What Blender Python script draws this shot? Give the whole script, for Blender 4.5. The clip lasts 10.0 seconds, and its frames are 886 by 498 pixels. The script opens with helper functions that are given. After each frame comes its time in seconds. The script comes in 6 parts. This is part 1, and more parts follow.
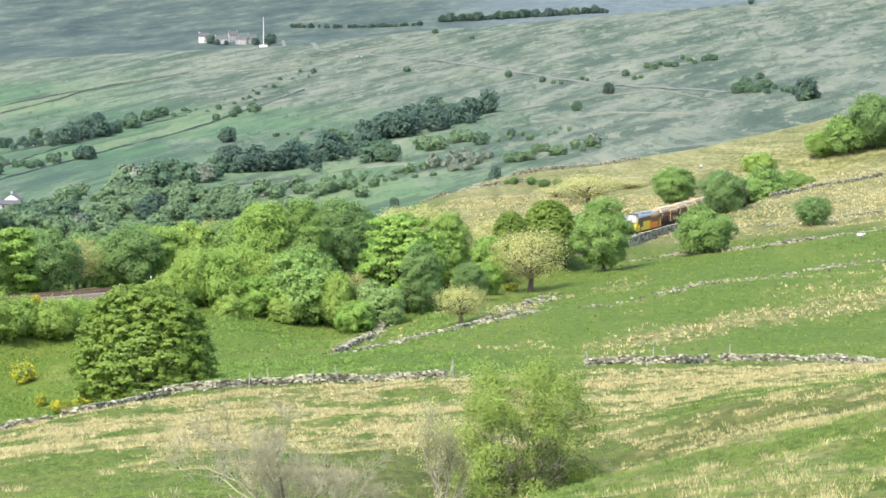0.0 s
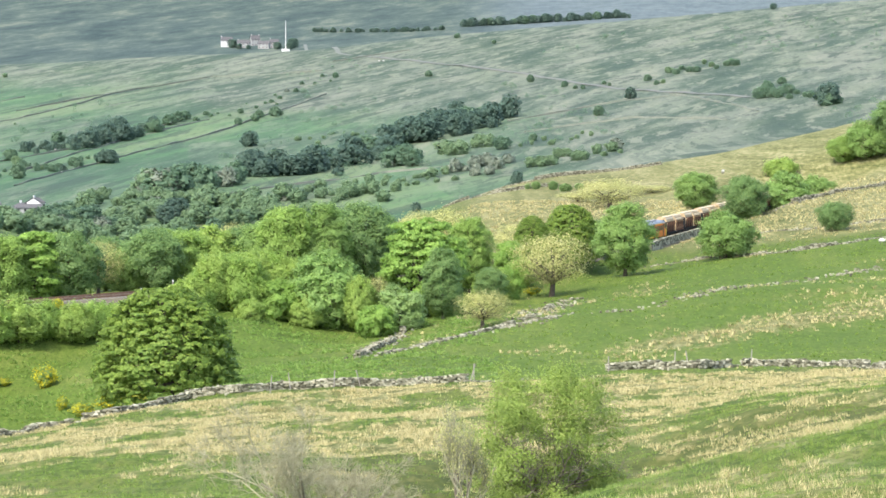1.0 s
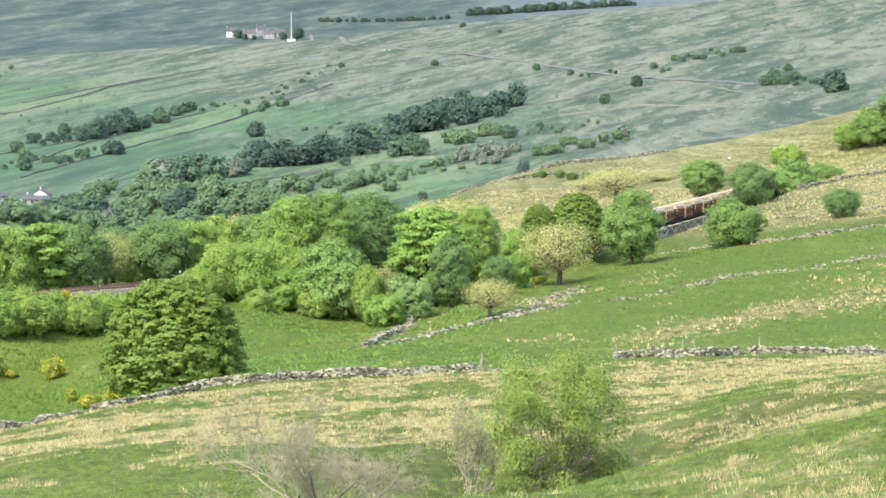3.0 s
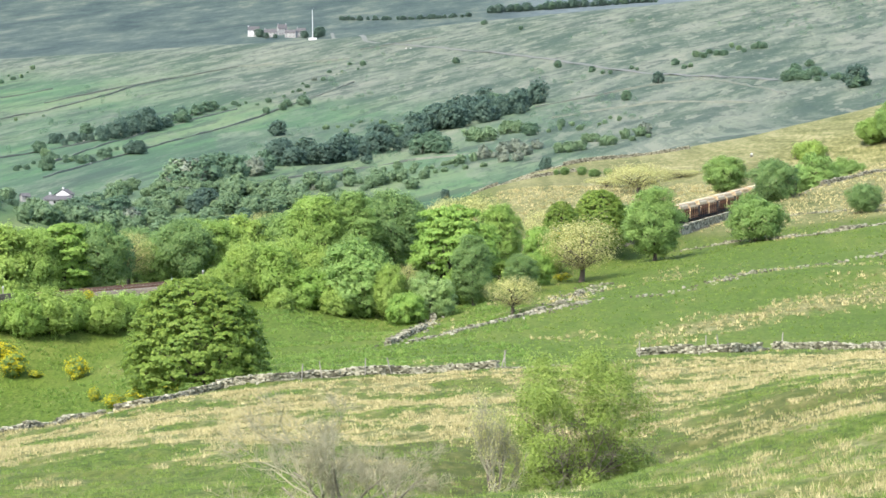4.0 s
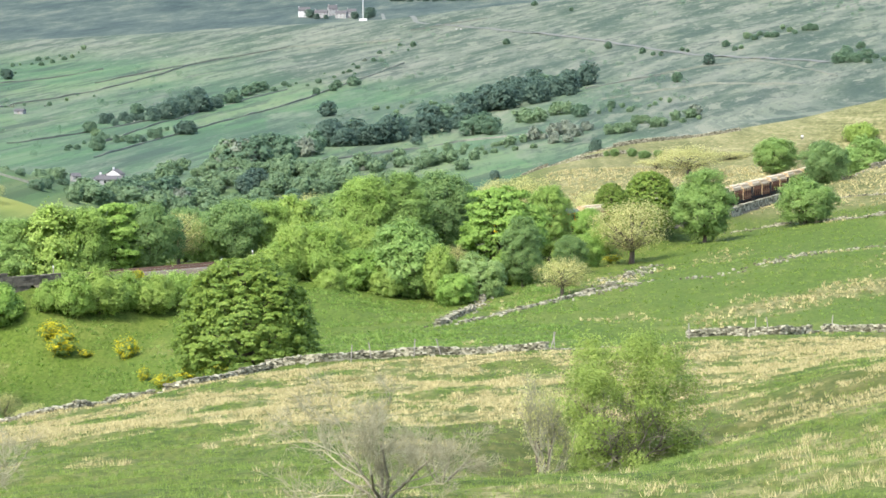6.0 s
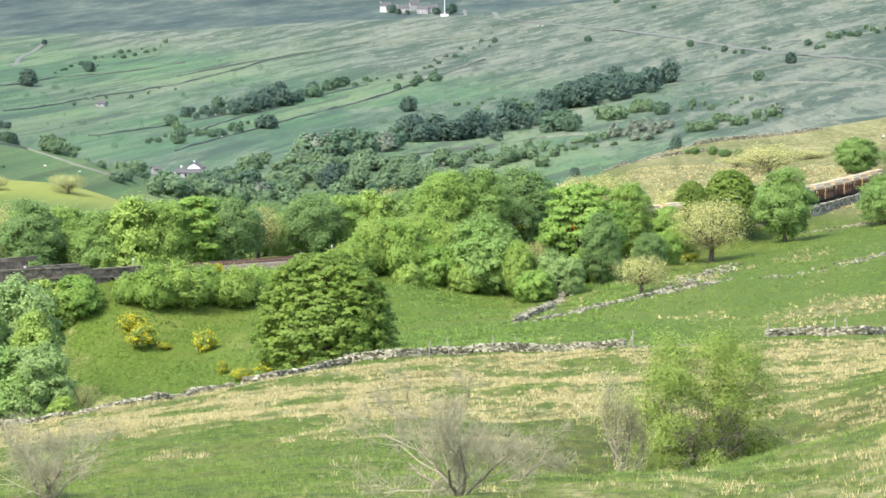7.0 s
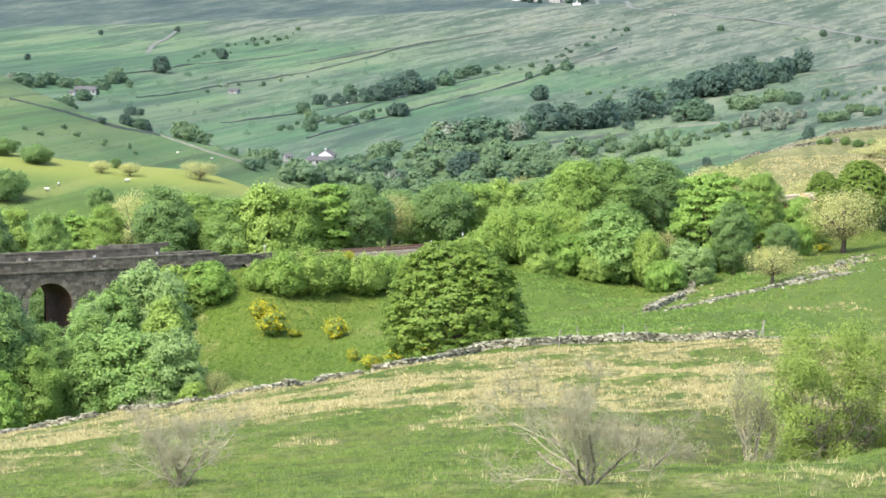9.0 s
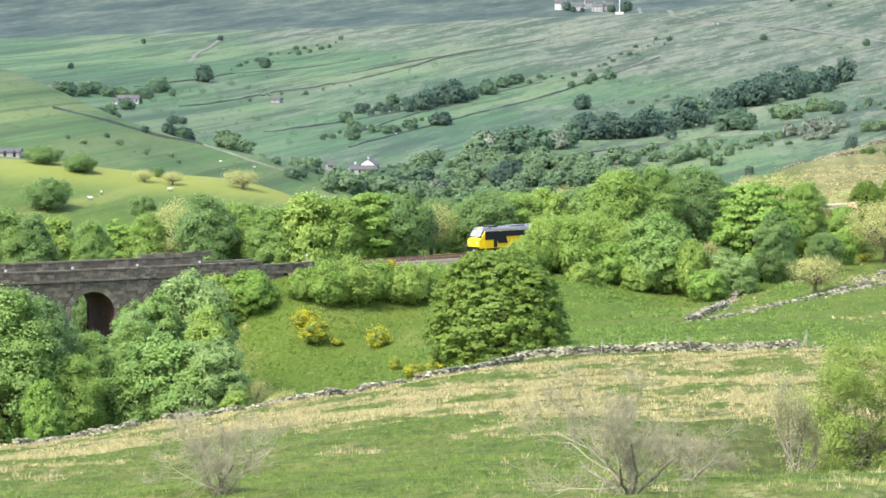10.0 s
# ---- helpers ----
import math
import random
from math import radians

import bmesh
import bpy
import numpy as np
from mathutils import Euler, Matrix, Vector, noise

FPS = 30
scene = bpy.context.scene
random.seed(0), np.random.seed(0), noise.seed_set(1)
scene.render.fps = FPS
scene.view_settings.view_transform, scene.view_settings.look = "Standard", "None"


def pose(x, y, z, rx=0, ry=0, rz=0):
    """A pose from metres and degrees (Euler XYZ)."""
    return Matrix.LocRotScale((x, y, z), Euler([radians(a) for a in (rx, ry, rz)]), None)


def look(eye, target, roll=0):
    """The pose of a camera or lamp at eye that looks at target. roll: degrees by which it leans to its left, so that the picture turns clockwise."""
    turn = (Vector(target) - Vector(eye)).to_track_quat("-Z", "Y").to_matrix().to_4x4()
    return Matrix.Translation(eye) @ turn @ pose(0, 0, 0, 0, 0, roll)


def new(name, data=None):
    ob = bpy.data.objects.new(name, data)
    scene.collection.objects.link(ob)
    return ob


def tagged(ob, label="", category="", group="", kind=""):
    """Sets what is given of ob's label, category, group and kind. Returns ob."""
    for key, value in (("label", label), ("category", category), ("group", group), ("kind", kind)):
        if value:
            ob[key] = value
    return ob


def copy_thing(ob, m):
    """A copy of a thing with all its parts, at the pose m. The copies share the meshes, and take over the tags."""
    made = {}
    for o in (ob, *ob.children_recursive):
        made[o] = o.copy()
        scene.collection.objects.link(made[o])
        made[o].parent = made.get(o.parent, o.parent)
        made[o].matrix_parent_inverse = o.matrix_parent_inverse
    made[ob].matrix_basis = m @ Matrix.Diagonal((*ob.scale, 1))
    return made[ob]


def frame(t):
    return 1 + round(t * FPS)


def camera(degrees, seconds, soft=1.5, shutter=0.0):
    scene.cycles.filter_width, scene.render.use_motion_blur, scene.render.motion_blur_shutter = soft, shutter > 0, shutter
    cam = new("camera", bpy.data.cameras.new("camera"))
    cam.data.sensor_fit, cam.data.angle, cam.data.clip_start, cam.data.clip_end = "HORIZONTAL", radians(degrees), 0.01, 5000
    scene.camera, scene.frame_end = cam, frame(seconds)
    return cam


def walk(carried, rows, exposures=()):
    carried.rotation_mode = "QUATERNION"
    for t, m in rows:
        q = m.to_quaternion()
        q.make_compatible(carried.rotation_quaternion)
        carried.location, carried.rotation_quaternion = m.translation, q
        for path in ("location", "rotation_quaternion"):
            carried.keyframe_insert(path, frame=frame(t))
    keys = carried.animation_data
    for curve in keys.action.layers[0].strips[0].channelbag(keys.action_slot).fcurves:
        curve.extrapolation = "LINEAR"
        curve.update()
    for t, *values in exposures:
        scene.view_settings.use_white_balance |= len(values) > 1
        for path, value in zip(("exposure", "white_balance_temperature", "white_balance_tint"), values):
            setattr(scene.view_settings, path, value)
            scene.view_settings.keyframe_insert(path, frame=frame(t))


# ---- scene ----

cam = camera(15.6, 10.0, soft=1.6)
EYE = 32.0
TURNS = [
    (0.0, 86.690, 0.000, 0.000), (0.5, 86.643, 0.037, 0.216), (1.0, 86.769, -0.092, 0.390),
    (1.5, 86.726, -0.018, 0.347), (2.0, 86.716, 0.171, 0.353), (2.5, 86.616, 0.192, 0.388),
    (4.0, 86.540, 0.631, 0.871), (4.5, 86.434, 0.906, 0.906), (5.0, 86.328, 0.930, 0.977),
    (6.5, 86.183, 0.178, 2.455), (7.0, 86.150, -0.001, 3.200), (7.5, 86.101, 0.068, 3.809),
    (8.0, 86.039, 0.061, 4.372), (8.5, 85.975, -0.111, 4.923), (9.0, 85.943, -0.230, 5.534),
    (9.5, 85.977, -0.125, 5.881), (10.0, 86.100, -0.243, 6.286),
]
walk(cam, [(t, pose(0, 0, EYE, rx, ry, rz)) for t, rx, ry, rz in TURNS])

# ---- light: bright hazy day, sun high behind the camera's left shoulder
SUN_EL, SUN_AZ = 52.0, 215.0  # azimuth clockwise from +Y
world = bpy.data.worlds.new("sky")
scene.world = world
world.use_nodes = True
wn = world.node_tree
sky = wn.nodes.new("ShaderNodeTexSky")
sky.sky_type, sky.sun_disc = "NISHITA", False
sky.sun_elevation, sky.sun_rotation = radians(SUN_EL), radians(SUN_AZ)
sky.air_density, sky.dust_density = 1.0, 3.0
wn.nodes["Background"].inputs["Strength"].default_value = 0.15
wn.links.new(sky.outputs[0], wn.nodes["Background"].inputs[0])
lamp = bpy.data.lights.new("sun", "SUN")
lamp.energy, lamp.angle, lamp.color = 1.5, radians(14), (1.0, 0.98, 0.92)
sun = new("sun", lamp)
sa, se = radians(SUN_AZ), radians(SUN_EL)
sun.matrix_basis = look((math.sin(sa) * math.cos(se) * 100, math.cos(sa) * math.cos(se) * 100, math.sin(se) * 100), (0, 0, 0))
scene.view_settings.exposure = 1.85


# ---- small tools
def vhash(i, j, seed):
    h = (i.astype(np.int64) * 374761393 + j.astype(np.int64) * 668265263 + seed * 974634221) & 0x7FFFFFFF
    h = ((h ^ (h >> 13)) * 1274126177) & 0x7FFFFFFF
    h = h ^ (h >> 16)
    return (h & 0xFFFF) / 65535.0


def vnoise(x, y, seed=0):
    """Smooth value noise, 0 to 1."""
    x, y = np.asarray(x, float), np.asarray(y, float)
    i, j = np.floor(x), np.floor(y)
    u, v = x - i, y - j
    u, v = u * u * (3 - 2 * u), v * v * (3 - 2 * v)
    a, b = vhash(i, j, seed), vhash(i + 1, j, seed)
    c, d = vhash(i, j + 1, seed), vhash(i + 1, j + 1, seed)
    return (a + (b - a) * u) * (1 - v) + (c + (d - c) * u) * v


def sstep(a, b, x):
    t = np.clip((np.asarray(x, float) - a) / (b - a), 0, 1)
    return t * t * (3 - 2 * t)


def mesh_np(name, verts, faces, mat=None, smooth=False, normals=None):
    """A mesh from arrays; all faces have the same number of corners."""
    verts, faces = np.asarray(verts, np.float32), np.asarray(faces, np.int32)
    me = bpy.data.meshes.new(name)
    k = faces.shape[1]
    me.vertices.add(len(verts))
    me.vertices.foreach_set("co", verts.ravel())
    me.loops.add(faces.size)
    me.loops.foreach_set("vertex_index", faces.ravel())
    me.polygons.add(len(faces))
    me.polygons.foreach_set("loop_start", np.arange(0, faces.size, k, dtype=np.int32))
    me.polygons.foreach_set("use_smooth", np.full(len(faces), smooth))
    me.update(calc_edges=True)
    if normals is not None:
        me.polygons.foreach_set("use_smooth", np.full(len(faces), True))
        me.normals_split_custom_set_from_vertices(np.asarray(normals, np.float32))
    if mat:
        me.materials.append(mat)
    return me


def part(name, me, parent, label=""):
    ob = new(name, me)
    ob.parent = parent
    return tagged(ob, label)


def bm_mesh(name, bm, mat, smooth=False):
    me = bpy.data.meshes.new(name)
    bm.normal_update()
    bm.to_mesh(me)
    bm.free()
    if mat:
        me.materials.append(mat)
    for p in me.polygons:
        p.use_smooth = smooth
    return me


def add_box(bm, cx, cy, cz, sx, sy, sz, bevel=0.0):
    r = bmesh.ops.create_cube(bm, size=1.0, matrix=Matrix.Translation((cx, cy, cz)) @ Matrix.Diagonal((sx, sy, sz, 1)))
    if bevel:
        es = {e for v in r["verts"] for e in v.link_edges}
        bmesh.ops.bevel(bm, geom=list(es), offset=bevel, segments=2, affect="EDGES", clamp_overlap=True)


def add_tube(bm, p, q, r, n=10):
    p, q = Vector(p), Vector(q)
    d = q - p
    m = Matrix.Translation((p + q) / 2) @ d.to_track_quat("Z", "Y").to_matrix().to_4x4()
    bmesh.ops.create_cone(bm, cap_ends=True, segments=n, radius1=r, radius2=r, depth=d.length, matrix=m)


BOX_F = np.array([(0, 3, 2, 1), (4, 5, 6, 7), (0, 1, 5, 4), (1, 2, 6, 5), (2, 3, 7, 6), (3, 0, 4, 7)])


def stones(rng, centre, size, yaw, rough=0.22):
    """Rough blocks as arrays: centres (n,3), sizes (n,3), yaw (n)."""
    n = len(centre)
    base = np.array([(-1, -1, -1), (1, -1, -1), (1, 1, -1), (-1, 1, -1), (-1, -1, 1), (1, -1, 1), (1, 1, 1), (-1, 1, 1)]) * 0.5
    v = base[None] * (1 + rng.uniform(-rough, rough, (n, 8, 3))) * size[:, None]
    c, s = np.cos(yaw)[:, None], np.sin(yaw)[:, None]
    x, y = v[..., 0] * c - v[..., 1] * s, v[..., 0] * s + v[..., 1] * c
    v = np.stack([x, y, v[..., 2]], -1) + centre[:, None]
    return v.reshape(-1, 3), (BOX_F[None] + 8 * np.arange(n)[:, None, None]).reshape(-1, 4)


# ---- materials
def material(name, rough=0.9):
    m = bpy.data.materials.new(name)
    m.use_nodes = True
    b = m.node_tree.nodes["Principled BSDF"]
    b.inputs["Roughness"].default_value = rough
    b.inputs["Specular IOR Level"].default_value = 0.2
    return m, m.node_tree, b


def node(nt, kind, **inputs):
    n = nt.nodes.new(kind)
    for k, v in inputs.items():
        key = k.replace("_", " ")
        if key in n.inputs:
            n.inputs[key].default_value = v
    return n


def rgba(c):
    return (c[0], c[1], c[2], 1.0)


def ramp(nt, fac, stops):
    n = nt.nodes.new("ShaderNodeValToRGB")
    el = n.color_ramp.elements
    while len(el) < len(stops):
        el.new(0.5)
    for e, (p, c) in zip(el, stops):
        e.position, e.color = p, rgba(c)
    nt.links.new(fac, n.inputs[0])
    return n.outputs[0]


def mixc(nt, fac, a, b, mode="MIX"):
    n = nt.nodes.new("ShaderNodeMix")
    n.data_type, n.blend_type = "RGBA", mode
    for sock, val in ((n.inputs[0], fac), (n.inputs[6], a), (n.inputs[7], b)):
        if isinstance(val, (int, float)):
            sock.default_value = val
        elif isinstance(val, tuple):
            sock.default_value = rgba(val)
        else:
            nt.links.new(val, sock)
    return n.outputs[2]


def mth(nt, op, a, b=0.0, c=None):
    n = nt.nodes.new("ShaderNodeMath")
    n.operation = op
    for sock, val in zip(n.inputs, (a, b, c)):
        if val is None:
            continue
        if isinstance(val, (int, float)):
            sock.default_value = val
        else:
            nt.links.new(val, sock)
    return n.outputs[0]


def noise_tex(nt, scale, detail=4.0, rough=0.6, stretch=None, turn=0.0):
    co = nt.nodes.new("ShaderNodeTexCoord")
    n = node(nt, "ShaderNodeTexNoise", Scale=scale, Detail=detail, Roughness=rough)
    if stretch:
        mp = nt.nodes.new("ShaderNodeMapping")
        mp.inputs["Scale"].default_value = stretch
        mp.inputs["Rotation"].default_value = (0, 0, turn)
        nt.links.new(co.outputs["Object"], mp.inputs[0])
        nt.links.new(mp.outputs[0], n.inputs["Vector"])
    else:
        nt.links.new(co.outputs["Object"], n.inputs["Vector"])
    return n.outputs[0]


def attr(nt, name):
    n = nt.nodes.new("ShaderNodeAttribute")
    n.attribute_name = name
    return n.outputs["Fac"]


def bump(nt, bsdf, height, strength=0.4, dist=0.1):
    n = node(nt, "ShaderNodeBump", Strength=strength, Distance=dist)
    nt.links.new(height, n.inputs["Height"])
    nt.links.new(n.outputs[0], bsdf.inputs["Normal"])


def spread(nt, fac, lo, hi):
    n = nt.nodes.new("ShaderNodeMapRange")
    n.interpolation_type = "SMOOTHSTEP"
    n.inputs[1].default_value, n.inputs[2].default_value = lo, hi
    nt.links.new(fac, n.inputs[0])
    return n.outputs[0]


def bands(nt, length, thick, rise=0.2, detail=7.0, rough=0.62):
    """Noise drawn out along the lie of the far hillside, which climbs to the east."""
    co = nt.nodes.new("ShaderNodeTexCoord")
    sep = nt.nodes.new("ShaderNodeSeparateXYZ")
    com = nt.nodes.new("ShaderNodeCombineXYZ")
    nt.links.new(co.outputs["Object"], sep.inputs[0])
    nt.links.new(mth(nt, "MULTIPLY", sep.outputs[0], 1.0 / length), com.inputs[0])
    nt.links.new(mth(nt, "MULTIPLY", mth(nt, "SUBTRACT", sep.outputs[2], mth(nt, "MULTIPLY", sep.outputs[0], rise)), 1.0 / thick), com.inputs[2])
    n = node(nt, "ShaderNodeTexNoise", Scale=1.0, Detail=detail, Roughness=rough)
    nt.links.new(com.outputs[0], n.inputs["Vector"])
    return n.outputs[0]


def ground_material():
    m, nt, b = material("grassland", 0.95)
    b.inputs["Specular IOR Level"].default_value = 0.1
    fine = noise_tex(nt, 0.95, 6, 0.7, (1.0, 0.38, 1.0))
    tuss = noise_tex(nt, 0.34, 6, 0.7, (1.0, 0.34, 1.0))
    broad = noise_tex(nt, 0.04, 5, 0.6, (1.0, 0.4, 1.0))
    green = ramp(nt, broad, [(0.3, (0.095, 0.165, 0.030)), (0.5, (0.145, 0.22, 0.042)), (0.72, (0.21, 0.265, 0.066))])
    lush = noise_tex(nt, 0.15, 5, 0.7, (1.0, 0.35, 1.0))
    green = mixc(nt, mth(nt, "MULTIPLY", spread(nt, lush, 0.45, 0.62), 0.75), green, (0.225, 0.255, 0.070))
    green = mixc(nt, mth(nt, "MULTIPLY", spread(nt, fine, 0.44, 0.62), 0.75), green, (0.070, 0.120, 0.022))
    green = mixc(nt, mth(nt, "MULTIPLY", spread(nt, tuss, 0.52, 0.64), 0.7), green, (0.33, 0.32, 0.14))
    straw = ramp(nt, fine, [(0.38, (0.160, 0.165, 0.062)), (0.49, (0.31, 0.285, 0.14)), (0.62, (0.56, 0.50, 0.315))])
    f = mth(nt, "ADD", attr(nt, "straw"), mth(nt, "MULTIPLY", mth(nt, "SUBTRACT", tuss, 0.5), 1.7))
    f = mth(nt, "ADD", f, mth(nt, "MULTIPLY", mth(nt, "SUBTRACT", fine, 0.5), 0.6))
    sm = nt.nodes.new("ShaderNodeMapRange")
    sm.interpolation_type = "SMOOTHSTEP"
    sm.inputs[1].default_value, sm.inputs[2].default_value = 0.3, 0.85
    nt.links.new(f, sm.inputs[0])
    ley = mixc(nt, spread(nt, broad, 0.42, 0.64), ramp(nt, fine, [(0.38, (0.104, 0.182, 0.032)), (0.62, (0.190, 0.292, 0.052))]), ramp(nt, tuss, [(0.40, (0.150, 0.232, 0.045)), (0.62, (0.270, 0.330, 0.085))]))
    green = mixc(nt, mth(nt, "MULTIPLY", attr(nt, "ley"), 0.88), green, ley)
    near = mixc(nt, sm.outputs[0], green, straw)
    micro = noise_tex(nt, 2.6, 5, 0.75, (1.0, 0.6, 1.0))
    near = mixc(nt, mth(nt, "MULTIPLY", spread(nt, micro, 0.51, 0.58), 0.68), near, (0.072, 0.105, 0.022))
    near = mixc(nt, mth(nt, "MULTIPLY", spread(nt, micro, 0.47, 0.38), 0.45), near, (0.35, 0.33, 0.155))
    # far pastures and moor, bluish for painted haze: long strata, fields, and fine dashes of rushes and bent
    strat, field = bands(nt, 70.0, 7.0, 0.21), bands(nt, 190.0, 13.0, 0.17, 4.0)
    rough, dash = bands(nt, 9.0, 2.6, 0.1, 5.0, 0.7), bands(nt, 15.0, 2.3, 0.2, 4.0, 0.7)
    tier = bands(nt, 48.0, 3.2, 0.21, 4.0, 0.6)
    speck = noise_tex(nt, 0.30, 5, 0.75, (1.0, 0.3, 1.0))
    wild = attr(nt, "moor")
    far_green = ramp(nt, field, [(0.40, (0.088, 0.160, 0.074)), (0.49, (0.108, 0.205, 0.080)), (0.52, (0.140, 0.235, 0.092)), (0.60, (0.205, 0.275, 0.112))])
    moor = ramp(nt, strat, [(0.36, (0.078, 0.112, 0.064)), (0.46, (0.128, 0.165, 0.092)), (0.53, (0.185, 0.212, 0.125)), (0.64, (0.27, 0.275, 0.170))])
    far = mixc(nt, wild, far_green, moor)
    far = mixc(nt, mth(nt, "MULTIPLY", spread(nt, strat, 0.47, 0.38), 0.55), far, (0.070, 0.112, 0.062))
    far = mixc(nt, mth(nt, "MULTIPLY", spread(nt, tier, 0.565, 0.59), 0.65), far, (0.066, 0.100, 0.060))
    far = mixc(nt, mth(nt, "MULTIPLY", spread(nt, tier, 0.45, 0.38), mth(nt, "ADD", 0.25, mth(nt, "MULTIPLY", wild, 0.45))), far, (0.225, 0.250, 0.140))
    far = mixc(nt, mth(nt, "MULTIPLY", spread(nt, rough, 0.54, 0.68), 0.5), far, (0.075, 0.108, 0.066))
    far = mixc(nt, mth(nt, "MULTIPLY", spread(nt, dash, 0.55, 0.60), mth(nt, "ADD", 0.22, mth(nt, "MULTIPLY", wild, 0.5))), far, (0.30, 0.305, 0.180))
    far = mixc(nt, mth(nt, "MULTIPLY", spread(nt, dash, 0.45, 0.40), mth(nt, "ADD", 0.30, mth(nt, "MULTIPLY", wild, 0.35))), far, (0.062, 0.096, 0.058))
    far = mixc(nt, mth(nt, "MULTIPLY", spread(nt, speck, 0.57, 0.62), 0.55), far, (0.070, 0.104, 0.062))
    far = mixc(nt, mth(nt, "MULTIPLY", spread(nt, speck, 0.43, 0.38), mth(nt, "MULTIPLY", wild, 0.4)), far, (0.28, 0.28, 0.18))
    pale = noise_tex(nt, 0.05, 9, 0.8, (1.0, 0.8, 1.0), radians(-25))
    hill = mixc(nt, spread(nt, strat, 0.46, 0.60), (0.165, 0.270, 0.100), (0.36, 0.40, 0.17))
    hill = mixc(nt, mth(nt, "MULTIPLY", spread(nt, tier, 0.54, 0.62), 0.5), hill, (0.115, 0.165, 0.075))
    hill = mixc(nt, mth(nt, "MULTIPLY", spread(nt, speck, 0.54, 0.64), 0.5), hill, (0.13, 0.18, 0.085))
    hill = mixc(nt, mth(nt, "MULTIPLY", spread(nt, rough, 0.52, 0.64), 0.5), hill, (0.13, 0.20, 0.075))
    # shade of the gully put into the ground as a darker brown-green
    gully_shade = ramp(nt, fine, [(0.36, (0.070, 0.085, 0.026)), (0.52, (0.150, 0.165, 0.052)), (0.66, (0.32, 0.28, 0.14))])
    near = mixc(nt, mth(nt, "MULTIPLY", attr(nt, "gully_shade"), 0.85), near, gully_shade)
    drift = bands(nt, 13.0, 1.1, 0.10, 7.0, 0.78)
    brow = ramp(nt, mth(nt, "ADD", mth(nt, "MULTIPLY", drift, 0.55), mth(nt, "MULTIPLY", fine, 0.45)), [(0.40, (0.130, 0.155, 0.065)), (0.47, (0.27, 0.265, 0.130)), (0.53, (0.40, 0.365, 0.21)), (0.60, (0.62, 0.55, 0.37))])
    near = mixc(nt, mth(nt, "MULTIPLY", attr(nt, "brow"), 0.85), near, brow)
    near = mixc(nt, attr(nt, "hillock"), near, hill)
    near = mixc(nt, mth(nt, "MULTIPLY", attr(nt, "tongue"), 0.75), near, (0.46, 0.48, 0.15))
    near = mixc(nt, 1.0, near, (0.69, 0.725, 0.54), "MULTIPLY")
    # haze put into the far ground colour: red and green cut, blue raised
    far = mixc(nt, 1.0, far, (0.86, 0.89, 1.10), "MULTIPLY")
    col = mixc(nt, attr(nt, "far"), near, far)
    # distance haze and cloud shadow painted into the far hill's bluish colour
    hazed_hill = ramp(nt, bands(nt, 70.0, 11.0, 0.12, 9.0, 0.78), [(0.36, (0.040, 0.066, 0.062)), (0.47, (0.070, 0.102, 0.090)), (0.54, (0.102, 0.138, 0.112)), (0.62, (0.175, 0.200, 0.150))])
    col = mixc(nt, attr(nt, "hazed_hill"), col, hazed_hill)
    # paler blue eastward, where thicker haze is put into the fell's colour
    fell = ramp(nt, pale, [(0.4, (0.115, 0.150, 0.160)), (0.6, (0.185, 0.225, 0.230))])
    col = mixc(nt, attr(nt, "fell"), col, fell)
    soil = ramp(nt, fine, [(0.3, (0.05, 0.035, 0.022)), (0.7, (0.15, 0.11, 0.07))])
    col = mixc(nt, attr(nt, "soil"), col, soil)
    col = mixc(nt, 1.0, col, (0.57, 0.57, 0.57), "MULTIPLY")
    nt.links.new(col, b.inputs["Base Color"])
    bump(nt, b, mth(nt, "ADD", fine, tuss), 0.5, 0.35)
    return m


LEAFY = 2.2


def leaf_material(name, dark, mid, light, hue=0.2, trans=0.5):
    m, nt, b = material(name, 0.6)
    b.inputs["Specular IOR Level"].default_value = 0.3
    dark, mid, light = [tuple(q * LEAFY for q in c) for c in (dark, mid, light)]
    geo = nt.nodes.new("ShaderNodeNewGeometry")
    inf = nt.nodes.new("ShaderNodeObjectInfo")
    c = ramp(nt, geo.outputs["Random Per Island"], [(0.0, dark), (0.5, mid), (1.0, light)])
    big = noise_tex(nt, 0.45, 3)
    c = mixc(nt, mth(nt, "MULTIPLY", mth(nt, "SUBTRACT", big, 0.35), 0.9), c, light)
    c = mixc(nt, mth(nt, "MULTIPLY", inf.outputs["Random"], hue), c, dark)
    nt.links.new(c, b.inputs["Base Color"])
    tr = nt.nodes.new("ShaderNodeBsdfTranslucent")
    nt.links.new(c, tr.inputs[0])
    mx = nt.nodes.new("ShaderNodeMixShader")
    mx.inputs[0].default_value = trans
    out = nt.nodes["Material Output"]
    nt.links.new(b.outputs[0], mx.inputs[1])
    nt.links.new(tr.outputs[0], mx.inputs[2])
    nt.links.new(mx.outputs[0], out.inputs[0])
    return m


